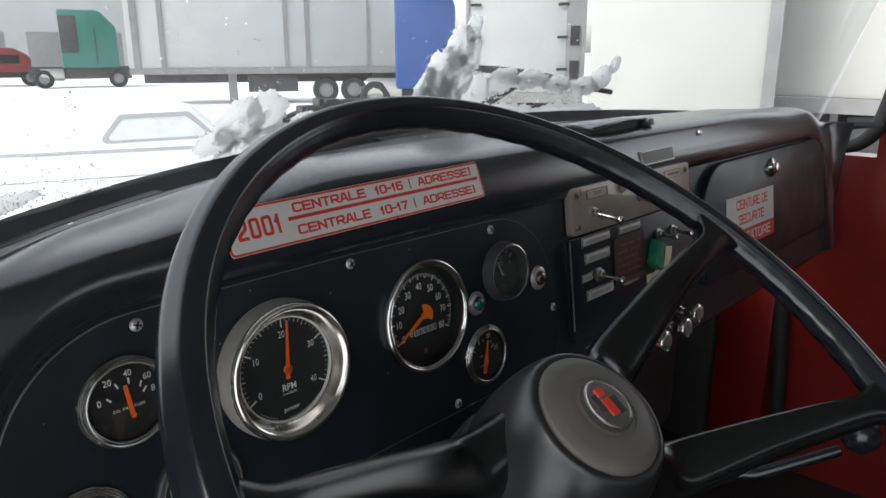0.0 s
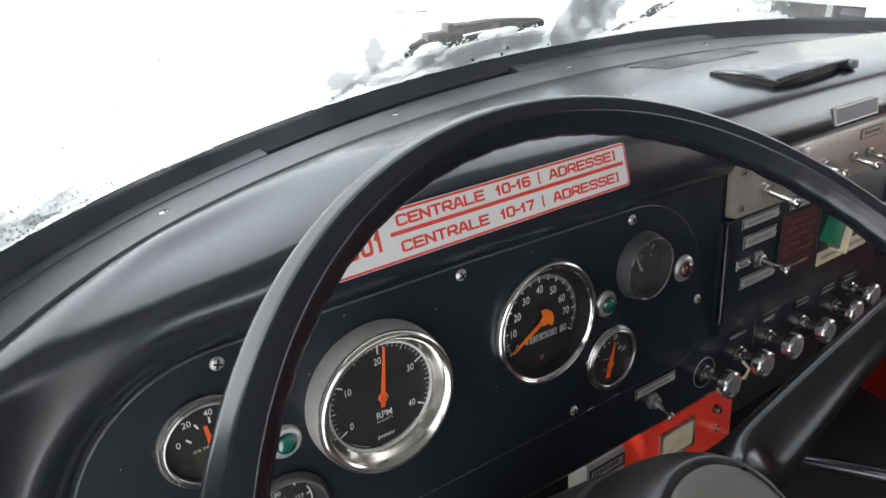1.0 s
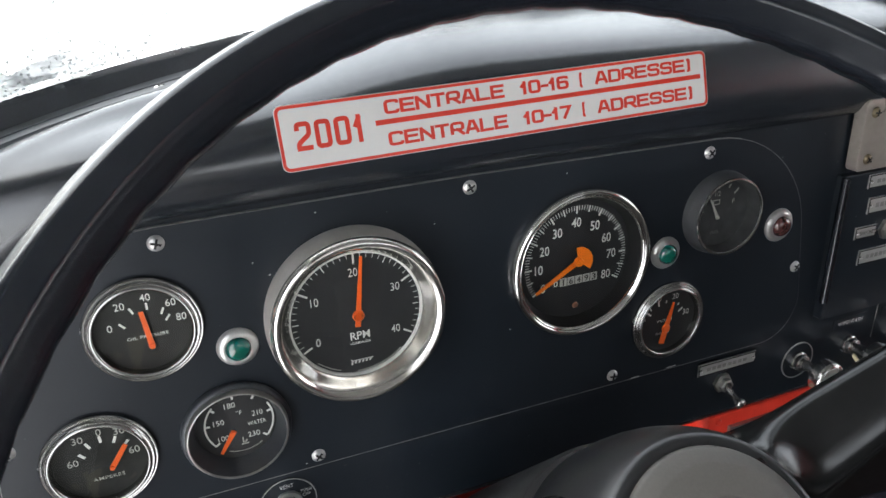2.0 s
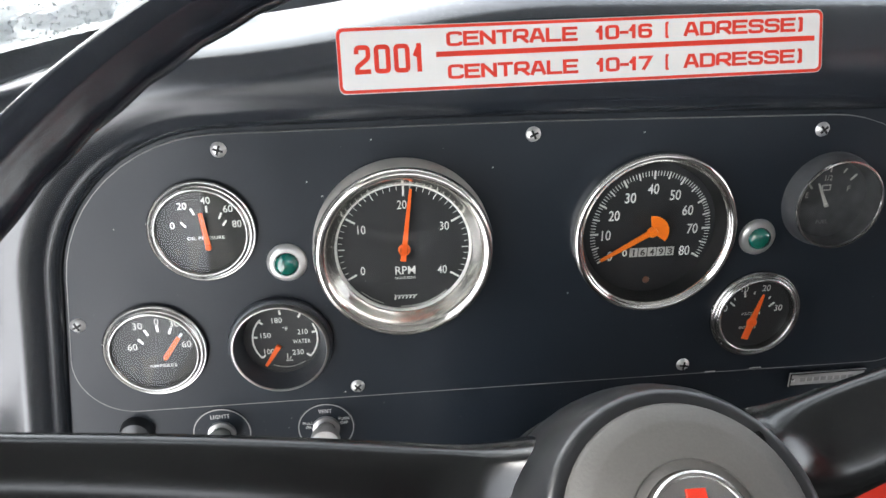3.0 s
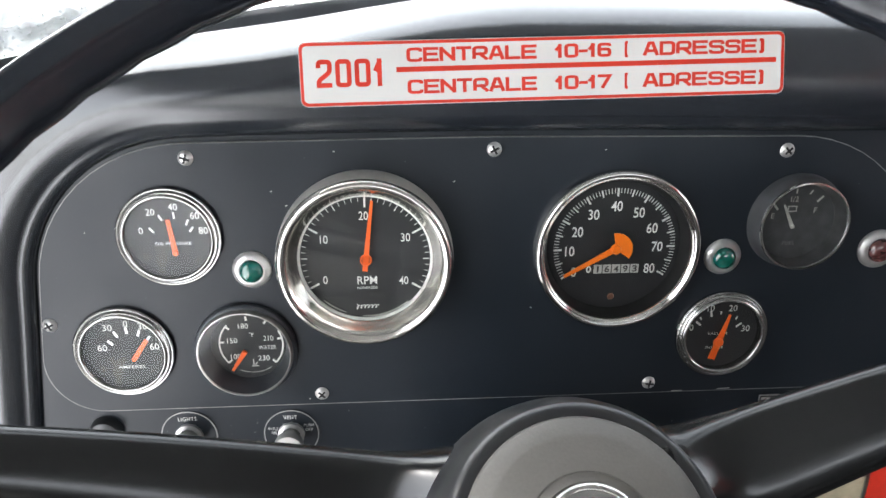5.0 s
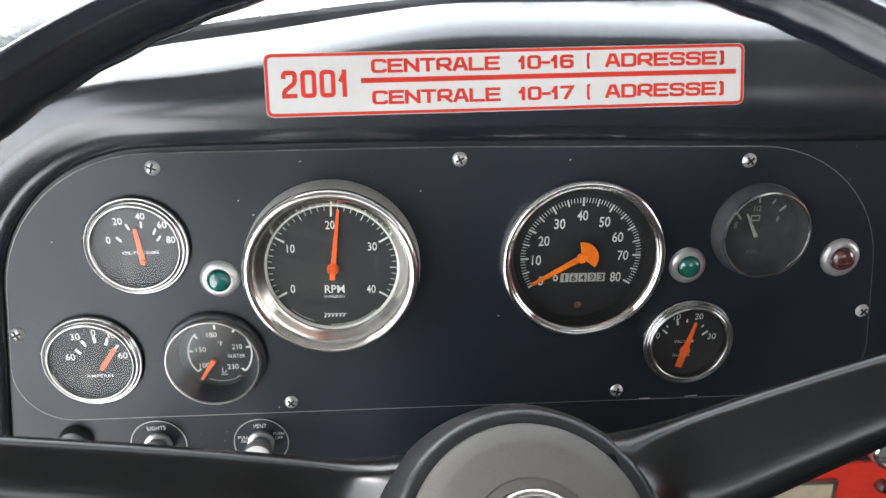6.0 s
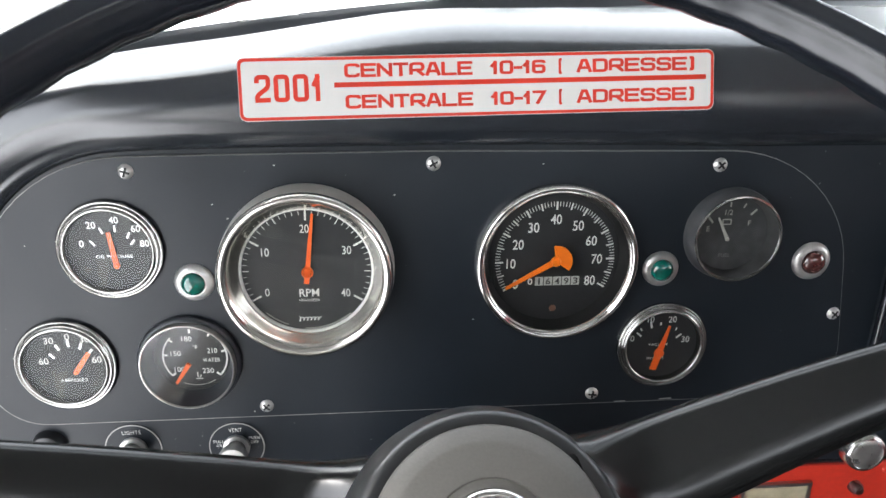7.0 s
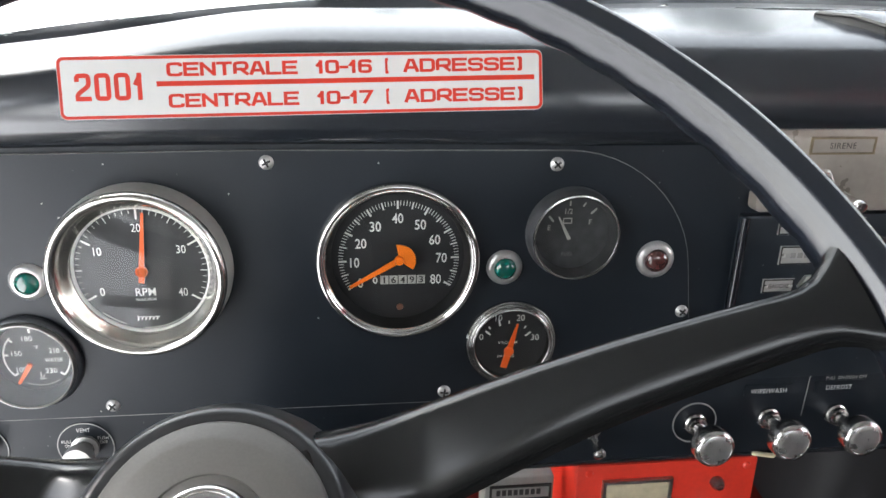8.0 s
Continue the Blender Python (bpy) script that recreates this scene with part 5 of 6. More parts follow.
# ---- boxes hung under the dash ----
rb = thing("red_control_box", DASH @ pose(0.2645, 0.008, -0.2190), "red control box with a yellowed meter window, under the dashboard", "control box")
part("case", box(-0.0670, -0.0040, -0.0800, 0.0665, 0.0700, 0.0, 0.002), M_REDBOX, rb)
part("meter", plate(rounded(rect(-0.0460, -0.0420, 0.0010, -0.0140), 0.002, 3), -0.0062, -0.003, 0.0008), M_BEIGE, rb, "yellowed meter window")
part("meter_frame", frame_ring(rect(-0.0480, -0.0440, 0.0030, -0.0120), rect(-0.0455, -0.0415, 0.0005, -0.0145), -0.0070, -0.003), M_DULL, rb)
part("pilot_light", lathe([(0.0050, 0.0), (0.0048, -0.0040), (0.0030, -0.0066), (0, -0.0072)], 20), M_REDLENS, rb, "red pilot light", pose(0.0370, -0.004, -0.0190))
part("small_toggle", lathe([(0.0040, 0.0), (0.0040, -0.004), (0.0018, -0.005), (0.0018, -0.015), (0.0026, -0.019), (0, -0.02)], 16), M_CHROME, rb, "", pose(0.0380, -0.004, -0.0420))
for x in (-0.058, 0.058):
    part("screw", lathe([(0, -0.0016), (0.002, -0.0014), (0.003, 0)], 16), M_REDBOX, rb, "", pose(x, -0.004, -0.0060))
lb = thing("silver_control_box", DASH @ pose(0.1600, 0.022, -0.2350), "silver control box with an engraved label, hung under the dashboard", "control box")
part("case", box(-0.0250, -0.0050, -0.0450, 0.0255, 0.0200, 0.0, 0.0015), M_SILVERBOX, lb)
part("label_frame", frame_ring(rect(-0.0215, -0.0190, 0.0235, -0.0060), rect(-0.0200, -0.0176, 0.0220, -0.0074), -0.0066, -0.004), M_DARKPRINT, lb)
part("print", marks([(-0.0165 + 0.0042 * i, -0.0125, -0.0135 + 0.0042 * i, -0.0125, 0.0048) for i in range(8)], -0.0052), M_DARKPRINT, lb)
cable = tube([(0.325, 0.004, -0.215), (0.3355, -0.004, -0.2125), (0.3420, -0.004, -0.2050), (0.3400, 0.006, -0.1960)], 0.0018, 8)
solo("cable", cable, M_CREAMLBL, DASH, "thin cream cable looping over the red box", "cable")

# ---- cab ----
CABL, CABR, FLOORZ, ROOFZ, REAR = -0.46, 1.32, 0.95, 2.36, -1.55


def shell(name, bm, mat, label, category):
    return solo(name, bm, mat, Matrix.Identity(4), label, category, kind="structure")


shell("floor", box(CABL, REAR, FLOORZ - 0.05, CABR, 0.75, FLOORZ), M_FLOOR, "black rubber-matted cab floor", "floor")
shell("ceiling", box(CABL - 0.06, REAR - 0.06, ROOFZ, CABR + 0.06, 0.14, ROOFZ + 0.05), M_HEADLINER, "grey cab headliner", "ceiling")
shell("cowl", box(CABL, 0.22, 1.50, CABR, 0.66, 1.54), M_CAB, "dark cowl between the windscreen and the firewall", "wall")
shell("firewall", box(CABL, 0.62, FLOORZ, CABR, 0.66, 1.50), M_CAB, "dark firewall under the dashboard", "wall")


def cab_side(name, x0, x1, paint, label):
    """A door side with a window opening, as one frame."""
    bm = bmesh.new()
    for a in ((-0.34, FLOORZ, 0.66, 1.70), (-1.61, 1.70, -0.75, ROOFZ), (-0.75, 2.24, -0.05, ROOFZ), (-0.22, 1.70, -0.05, 2.24)):
        box(x0, a[0], a[1], x1, a[2], a[3], 0, bm)
    return shell(name, bm, paint, label, "wall")


bm = bmesh.new()
for a in ((0.16, FLOORZ, 0.66, 1.66), (-1.61, FLOORZ, -1.50, ROOFZ), (-1.50, 2.20, 0.16, ROOFZ), (-1.50, FLOORZ - 0.05, 0.16, 1.16)):
    box(CABL - 0.06, a[0], a[1], CABL, a[2], a[3], 0, bm)
# Unseen black panel, added to block the front of the left opening's light.
shell("light_stop_left", box(CABL - 0.06, -0.19, 1.16, CABL, 0.16, 2.20), M_CAB, "unseen black panel that cuts light from the left opening", "pillar")
shell("wall_left", bm, M_DOORLINING, "grey-lined cab side with a wide opening above the belt", "wall")
cab_side("wall_right", CABR, CABR + 0.06, M_REDPAINT, "red painted cab door side with a window opening")
shell("door_lining_right", box(CABR, -1.61, FLOORZ, CABR + 0.06, -0.34, 1.70), M_CAB, "dark lining on the rear of the passenger door", "wall")
bm = bmesh.new()
box(CABL, REAR - 0.06, FLOORZ, CABR, REAR, 1.78, 0, bm)
box(CABL, REAR - 0.06, 2.18, CABR, REAR, ROOFZ, 0, bm)
box(CABL, REAR - 0.06, 1.78, -0.10, REAR, 2.18, 0, bm)
box(0.96, REAR - 0.06, 1.78, CABR, REAR, 2.18, 0, bm)
shell("wall_rear", bm, M_DOORLINING, "grey-lined rear cab wall with a window opening", "wall")
shell("pillar_left", tube([(CABL + 0.02, -0.03, 1.64), (CABL + 0.025, -0.07, 1.80), (CABL + 0.04, -0.15, 2.10), (CABL + 0.05, -0.22, ROOFZ)], [0.04, 0.032, 0.03, 0.034], 14), M_RUBBER, "black windscreen pillar", "pillar")
corner = [Vector(p) for p in ((1.265, 0.11, 1.738), (1.28, 0.05, 1.724), (1.287, 0.0, 1.718), (1.288, -0.035, 1.734), (1.286, -0.060, 1.775), (1.282, -0.080, 1.84), (1.275, -0.15, 2.10), (1.26, -0.22, ROOFZ))]
for _ in range(3):
    corner = [corner[0]] + [a.lerp(b, f) for a, b in zip(corner, corner[1:]) for f in (0.25, 0.75)] + [corner[-1]]
shell("pillar_right", tube(corner, [0.012 + 0.020 * max(0.0, min(1.0, (p.z - 1.71) / 0.25)) for p in corner], 18), M_RUBBER, "black rubber-edged windscreen corner and pillar", "pillar")
shell("kick_panel_left", box(CABL, -0.10, FLOORZ, CABL + 0.012, 0.62, 1.66), M_CAB, "black kick panel on the driver's side", "trim")
shell("kick_panel", box(1.295, 0.10, FLOORZ, CABR, 0.225, 1.60, 0.006), M_REDPAINT, "red painted kick panel below the glove box", "trim")
shell("cowl_side", box(1.22, 0.06, 1.53, CABR, 0.34, 1.71, 0.02, segments=3), M_REDPAINT, "red painted cowl side at the end of the dashboard", "trim")
shell("firewall_pad", box(1.285, 0.228, FLOORZ, CABR, 0.62, 1.53, 0.01), M_CAB, "black padding beside the firewall", "trim")
shell("door_seal", tube([(1.306, 0.065, FLOORZ), (1.306, 0.075, 1.20), (1.306, 0.095, 1.44), (1.300, 0.075, 1.52)], 0.016, 10), M_RUBBER, "black rubber door seal", "trim")
# Assumed box, added to make the space below the dash as dark as shade.
heater = thing("dark_fill_box", pose(0.76, 0.30, 1.17), "assumed black box that darkens the space under the dashboard", "heater")
part("case", box(-0.20, -0.14, 0.0, 0.20, 0.30, 0.32, 0.03, segments=3), M_CAB, heater)
part("bracket", box(-0.16, 0.24, 0.05, 0.16, 0.33, 0.25, 0.004), M_CAB, heater)

# windscreen: a curved pane from the sill up to the roof
prow = []
for i in range(41):
    x = -0.42 + 1.70 * i / 40
    y, z = seal_top(max(-0.37, min(1.23, x)))
    foot = DASH @ Vector((x, y + 0.0010, z - 0.012))
    top = Vector((x, foot.y - 0.20, ROOFZ + 0.01))
    prow.append([foot.lerp(top, k / 6) for k in range(7)])
ws = solo("windscreen", grid_surface(prow), M_WINDOW, Matrix.Identity(4), "curved windscreen, wet and snowy along its foot", "window", kind="structure", smooth=60)
ws.visible_shadow = False
bench = thing("bench_seat", pose(0.43, -0.80, FLOORZ), "dark vinyl bench seat", "seat")
part("cushion", box(-0.58, -0.30, 0.14, 0.80, 0.24, 0.36, 0.05, segments=3), M_SEAT, bench)
part("backrest", box(-0.58, -0.34, 0.34, 0.80, -0.20, 0.92, 0.05, segments=3), M_SEAT, bench)
part("base", box(-0.55, -0.28, 0.0, 0.75, 0.18, 0.15), M_CAB, bench)
lever = thing("gear_lever", pose(0.44, 0.12, FLOORZ), "black gear lever with a round knob", "gear lever")
part("rod", tube([(0, 0, 0.0), (0.015, -0.06, 0.18), (0.03, -0.13, 0.36), (0.045, -0.17, 0.415), (0.08, -0.27, 0.44), (0.14, -0.345, 0.48)], [0.011, 0.010, 0.009, 0.009, 0.008, 0.008], 12), M_WHEEL, lever)
part("boot", lathe([(0.07, 0.0), (0.06, 0.02), (0.035, 0.06), (0.012, 0.10)], 24), M_RUBBER, lever, "", pose(0, 0, 0.0, 90, 0, 0))
kb = lathe([(0, -0.024), (0.014, -0.021), (0.022, -0.010), (0.024, 0.0), (0.020, 0.012), (0.010, 0.022), (0, 0.024)], 24)
part("knob", kb, M_WHEEL, lever, "", pose(0.16, -0.36, 0.50, 50))

# ---- outside ----
gr = 120
rows = []
for i in range(gr + 1):
    u = (i / gr * 2 - 1)
    row = []
    for j in range(gr + 1):
        v = (j / gr * 2 - 1)
        x, y = 1500 * u * abs(u) ** 2, 1500 * v * abs(v) ** 2
        h = 0.10 * noise.noise((x * 0.25, y * 0.25, 0)) + 0.03 * noise.noise((x, y, 3)) if max(abs(x), abs(y)) < 70 else 0.0
        row.append((x, y, h))
    rows.append(row)
solo("ground", grid_surface(rows), M_SNOW, Matrix.Identity(4), "white snow-covered yard", "ground", kind="structure", smooth=60)

# the truck's own bonnet, under snow
rows = []
for i in range(41):
    u = i / 40 * 2 - 1
    row = []
    for j in range(31):
        v = j / 30
        y = 0.245 + 1.36 * v
        x = MID + 0.80 * u * (1 - 0.25 * v)
        z = 1.69 - 0.12 * v - 0.22 * abs(u) ** 3.5 - 0.30 * max(0, v - 0.85) ** 1.2 * 3 + 0.012 * noise.noise((x * 7, y * 7, 1))
        row.append((x, y, z))
    rows.append(row)
bonnet = thing("truck_bonnet", Matrix.Identity(4), "red truck bonnet under a layer of snow", "bonnet")
part("snow_layer", grid_surface(rows), M_SNOW, bonnet, "layer of snow", smooth=60)
part("bonnet_body", box(MID - 0.60, 0.42, 0.9, MID + 0.60, 1.55, 1.36, 0.03), M_REDPAINT, bonnet)

# ---- vehicles in the yard ----
EYE = Vector((-0.333, -0.418, 0.0))


def spot(azimuth, distance):
    """A place on the ground by bearing from the driver's seat."""
    return EYE + Vector((math.sin(radians(azimuth)), math.cos(radians(azimuth)), 0)) * distance


def facing(azimuth, distance, turn=0.0):
    """A frame on the ground there whose x runs to the right across the line of sight."""
    p = spot(azimuth, distance)
    return pose(p.x, p.y, 0, 0, 0, -azimuth + turn)


def truck_wheel(parent, x, y, z, r=0.5, w=0.3):
    t = part("wheel", lathe([(r * 0.55, -w / 2), (r * 0.9, -w / 2), (r, -w * 0.3), (r, w * 0.3), (r * 0.9, w / 2), (r * 0.55, w / 2)], 28), M_RUBBER, parent, "snowy black truck tyre", pose(x, y, z))
    part("rim", lathe([(0, -w * 0.32), (r * 0.3, -w * 0.36), (r * 0.5, -w * 0.25), (r * 0.57, -w * 0.45)], 24), M_TRAILGREY, t)


def trailer(m, length, label, ribs, z0=1.35, z1=4.05, wheels=(), skin=None):
    g = thing("semi_trailer", m, label, "trailer", "parked trailers")
    part("body", box(-length / 2, 0, z0, length / 2, 2.5, z1, 0.03), skin or M_TRAILER, g, "white box body")
    for x, w in ribs:
        part("post", box(x - w / 2, -0.05, z0, x + w / 2, 0.0, z1), M_TRAILGREY, g)
    part("bottom_rail", box(-length / 2, -0.06, z0 - 0.22, length / 2, 0.0, z0), M_TRAILGREY, g)
    part("underframe", box(-length * 0.46, 0.5, z0 - 0.55, length * 0.46, 2.0, z0 - 0.22), M_UNDER, g)
    for x in wheels:
        truck_wheel(g, x, 0.25, 0.5)
    part("mudguard", box(length * 0.36, 0.05, 0.25, length * 0.40, 0.5, z0 - 0.22), M_UNDER, g)
    part("landing_leg", box(-length * 0.17, 0.2, 0.05, -length * 0.14, 0.4, z0 - 0.22), M_TRAILGREY, g)
    part("side_box", box(-length * 0.10, 0.1, 0.45, length * 0.08, 0.6, z0 - 0.25, 0.02), M_UNDER, g)
    return g


trailer(facing(33.5, 29.0, 2), 10.4, "white semi-trailer with grey posts, standing in the snow",
        ((-4.9, 0.22), (-4.0, 0.16), (0.45, 0.14), (1.25, 0.14), (3.6, 0.10)), wheels=(1.9, 3.0))


def tractor(m, paint, label, width=2.5, height=3.2, low=0.7, window=True):
    g = thing("tractor_unit", m, label, "truck", "parked trucks")
    cab = plate(rounded([(-width / 2, low), (width / 2, low), (width / 2, height * 0.78), (width * 0.22, height), (-width / 2, height)], [0.1, 0.1, 0.5, 0.6, 0.15], 5), 0.0, 2.2, 0.08)
    part("cab", cab, paint, g)
    if window:
        part("window", plate(rounded(rect(-width * 0.05, height * 0.60, width * 0.30, height * 0.82), 0.08, 4), -0.02, 0.1), M_BLACKIN, g)
    part("chassis", box(-width * 1.1, 0.3, 0.5, width * 0.7, 1.9, low + 0.05), M_UNDER, g)
    part("tank", lathe([(0, -0.6), (0.32, -0.58), (0.34, -0.5), (0.34, 0.5), (0.32, 0.58), (0, 0.6)], 24), M_DULL, g, "", pose(-width * 0.7, 0.4, 0.75, 0, 0, 90))
    for x in (-width * 0.85, width * 0.45):
        truck_wheel(g, x, 0.2, 0.5)
    return g


g = tractor(facing(20.9, 46.0), M_GREENTRUCK, "green tractor unit parked in the snow", 2.9, 4.2, 1.1, False)
# The shade on the sleeper is put in as a thin dark slab.
part("sleeper_shade", box(-1.42, -0.03, 1.9, -0.55, 0.0, 3.9, 0.01), M_UNDER, g, "dark panel standing for the shade on the sleeper")
part("door_seam", box(0.30, -0.02, 1.3, 0.36, 0.0, 3.3), M_UNDER, g)
tractor(facing(15.5, 50.0), M_REDTRUCK, "dark red truck parked far off in the snow", 3.0, 2.2, 0.8)
tractor(facing(44.9, 24.0), M_BLUE, "blue tractor unit parked between the trailers", 1.95, 4.3, 0.75, False)
g = trailer(facing(52.5, 17.0, -3), 2.7, "grey-white truck body with dark louvres and hinges", ((-1.3, 0.06), (0.95, 0.05)), 1.0, 4.2)
part("grey_end", box(0.95, -0.08, 1.0, 1.36, -0.02, 4.2), M_TRAILGREY, g)
for z in (1.30, 2.05):
    part("louvre", box(1.02, -0.12, z, 1.22, -0.08, z + 0.42), M_BLACKIN, g)
for z in (1.5, 2.2, 2.9):
    for x in (-1.1, 0.85):
        part("hinge", box(x - 0.12, -0.1, z, x + 0.12, -0.05, z + 0.06), M_BLACKIN, g)
trailer(facing(64.0, 11.0, -4), 2.55, "cream-white box truck close by in the snow", ((1.18, 0.16),), 0.8, 4.2, skin=M_CREAMTRUCK)
trailer(facing(77.0, 12.0, -10), 3.7, "cream-white box truck behind, with a grey skirt", ((-1.55, 0.1),), 1.25, 4.2, skin=M_CREAMTRUCK)
wall = thing("distant_building", facing(19.0, 80.0), "long pale building far behind the yard", "building")
part("wall", box(-16, 0, -0.2, 16, 8, 13, 0.05), M_TRAILER, wall)
part("roof", box(-16.3, -0.3, 13, 16.3, 8.3, 13.4, 0.05), M_SNOW, wall)
for x in (-11.0, -6.0, -1.0, 4.0, 9.0):
    part("loading_door", box(x - 1.6, -0.06, 0.0, x + 1.6, 0.0, 3.8, 0.02), M_TRAILGREY, wall)
# a car under snow
car = thing("snowed_in_car", facing(24.6, 12.0) @ pose(0, 0, -0.36), "low car wholly covered in snow", "car")
prof = [(-2.3, 0.3), (-2.35, 0.78), (-0.95, 0.95), (-0.52, 1.40), (0.55, 1.43), (1.05, 1.0), (2.0, 0.85), (2.05, 0.35)]
part("body", plate(rounded(prof, [0.1, 0.15, 0.3, 0.25, 0.3, 0.3, 0.15, 0.1], 5), 0.0, 1.6, 0.12), M_SNOW, car)
part("side_window", plate(rounded([(-0.74, 0.97), (-0.44, 1.31), (0.46, 1.33), (0.82, 1.00)], 0.06, 3), -0.012, 0.05), M_FROST, car)
part("window_frame", frame_ring(rounded([(-0.84, 0.94), (-0.50, 1.37), (0.50, 1.39), (0.92, 0.97)], 0.06, 3), rounded([(-0.74, 0.98), (-0.45, 1.30), (0.46, 1.32), (0.80, 1.01)], 0.05, 3), -0.022, 0.04), M_TRAILER, car, "grey window frame")
part("sill_line", box(-2.25, -0.02, 0.80, 1.9, 0.02, 0.85, 0.004), M_TRAILER, car, "grey trim showing through the snow")
# red and white rear lamps of a truck low beside the road
g = thing("rear_bumper", facing(68.3, 8.6), "white rear bumper with round red lamps", "bumper")
part("bar", box(-0.62, 0.0, 0.45, 0.60, 0.25, 1.22, 0.02), M_TRAILER, g)
for x in (-0.4, 0.25):
    part("bracket", box(x - 0.06, 0.08, -0.05, x + 0.06, 0.2, 0.46), M_UNDER, g)
for x in (-0.205, -0.055, 0.105, 0.275):
    part("red_lamp", lathe([(0.060, 0.0), (0.060, -0.01), (0.045, -0.03), (0, -0.035)], 20), M_REDTRUCK, g, "", pose(x, 0, 0.95))

# ---- on the windscreen: wipers, snow, drops ----
def on_glass(x, h, off=0.0):
    """A place on the windscreen: across, up from its foot, and outwards."""
    xx = max(-0.37, min(1.23, x))
    y, z = seal_top(xx)
    foot = DASH @ Vector((x, y + 0.0010, z - 0.010))
    slope = Vector((0, -0.20, ROOFZ + 0.01 - foot.z)).normalized()
    slant = (seal_top(min(1.23, xx + 0.01))[0] - seal_top(max(-0.37, xx - 0.01))[0]) / 0.02
    out = Vector((1, slant, 0)).cross(slope)
    out = (out if out.y > 0 else -out).normalized()
    return foot + slope * (h / slope.z) + out * off


def wiper(x0, h0, x1, h1, label):
    g = thing("wiper", Matrix.Identity(4), label, "wiper", "windscreen wipers")
    n = 12
    line = [on_glass(x0 + (x1 - x0) * i / n, h0 + (h1 - h0) * i / n, 0.012) for i in range(n + 1)]
    part("blade", tube(line, 0.0045, 8), M_RUBBER, g, "black rubber blade")
    bow = [p + (on_glass(0.4, 0.1, 0.02) - on_glass(0.4, 0.1, 0.0)).normalized() * (0.004 + 0.016 * math.sin(math.pi * i / n)) for i, p in enumerate(line)]
    part("bow", tube(bow, [0.0035 + 0.003 * math.sin(math.pi * i / n) for i in range(n + 1)], 8), M_UNDER, g)
    for i in (3, 9):
        part("bridge", tube([line[i - 2], bow[i], line[i + 2]], 0.003, 6), M_UNDER, g)
    arm = [bow[n // 2], on_glass((x0 + x1) / 2 - 0.06, (h0 + h1) / 2 - 0.02, 0.03), on_glass(x0 - 0.02, -0.01, 0.02)]
    part("arm", tube(arm, [0.004, 0.005, 0.007], 8), M_UNDER, g)
    part("pivot", lathe([(0.014, 0.0), (0.014, -0.012), (0.009, -0.018), (0, -0.02)], 16), M_UNDER, g, "", Matrix.Translation(arm[-1]) @ pose(0, 0, 0, -100))
    return g


w = wiper(0.120, 0.028, 0.320, 0.034, "black windscreen wiper clogged with snow")
wiper(0.465, 0.074, 0.790, 0.036, "black windscreen wiper resting across the glass")

link = bmesh.new()
for x, h, sx, sh in ((0.172, 0.036, 0.012, 0.004), (0.196, 0.030, 0.012, 0.005), (0.206, 0.042, 0.010, 0.0025), (0.150, 0.026, 0.008, 0.003), (0.188, 0.042, 0.004, 0.005)):
    p = on_glass(x, h, 0.022)
    box(p.x - sx, p.y - 0.007, p.z - sh, p.x + sx, p.y + 0.007, p.z + sh, 0.002, link)
part("linkage", link, M_UNDER, w, "dark wiper linkage caked with ice")

ball = bmesh.new()
bmesh.ops.create_icosphere(ball, subdivisions=1, radius=1.0)
BALL_V = [v.co.copy() for v in ball.verts]
BALL_F = [[v.index for v in f.verts] for f in ball.faces]
ball.free()


def clumps(name, spots, mat, label, category, base_v=BALL_V, base_f=BALL_F):
    """Many small uneven lumps (place, size) as one mesh."""
    vs, fs = [], []
    for k, (p, size) in enumerate(spots):
        o = len(vs)
        turn = Euler((random.random() * 6, random.random() * 6, random.random() * 6)).to_matrix()
        for v in base_v:
            d = 1 + 0.55 * noise.noise(v * 1.7 + Vector((k * 3.1, 0, 0))) + 0.35 * noise.noise(v * 4.5 + Vector((0, k * 2.3, 0)))
            vs.append(p + turn @ (v * size * d))
        fs += [[i + o for i in f] for f in base_f]
    me = bpy.data.meshes.new(name)
    me.from_pydata([tuple(v) for v in vs], [], fs)
    me.materials.append(mat)
    me.polygons.foreach_set("use_smooth", [True] * len(me.polygons))
    ob = new(name, me)
    return tagged(ob, label, category, kind="stuff")


rnd = random.Random(4)


def snow_line(x):
    """How high the snow is packed on the glass there."""
    h = 0.007 + 0.012 * max(0, noise.noise((x * 14, 5.0, 0)))
    for c, w, top in ((-0.29, 0.09, 0.034), (0.075, 0.060, 0.026), (0.19, 0.10, 0.026), (0.30, 0.08, 0.026), (0.39, 0.05, 0.030), (0.52, 0.10, 0.030), (0.68, 0.10, 0.028)):
        h = max(h, top * math.exp(-(abs((x - c) / w) ** 2.6)))
    return h * (0.90 + 0.22 * noise.noise((x * 30, 2.0, 0)) + 0.18 * noise.noise((x * 75, 7.0, 0)) + 0.16 * noise.noise((x * 210, 1.0, 0)))


rows = []
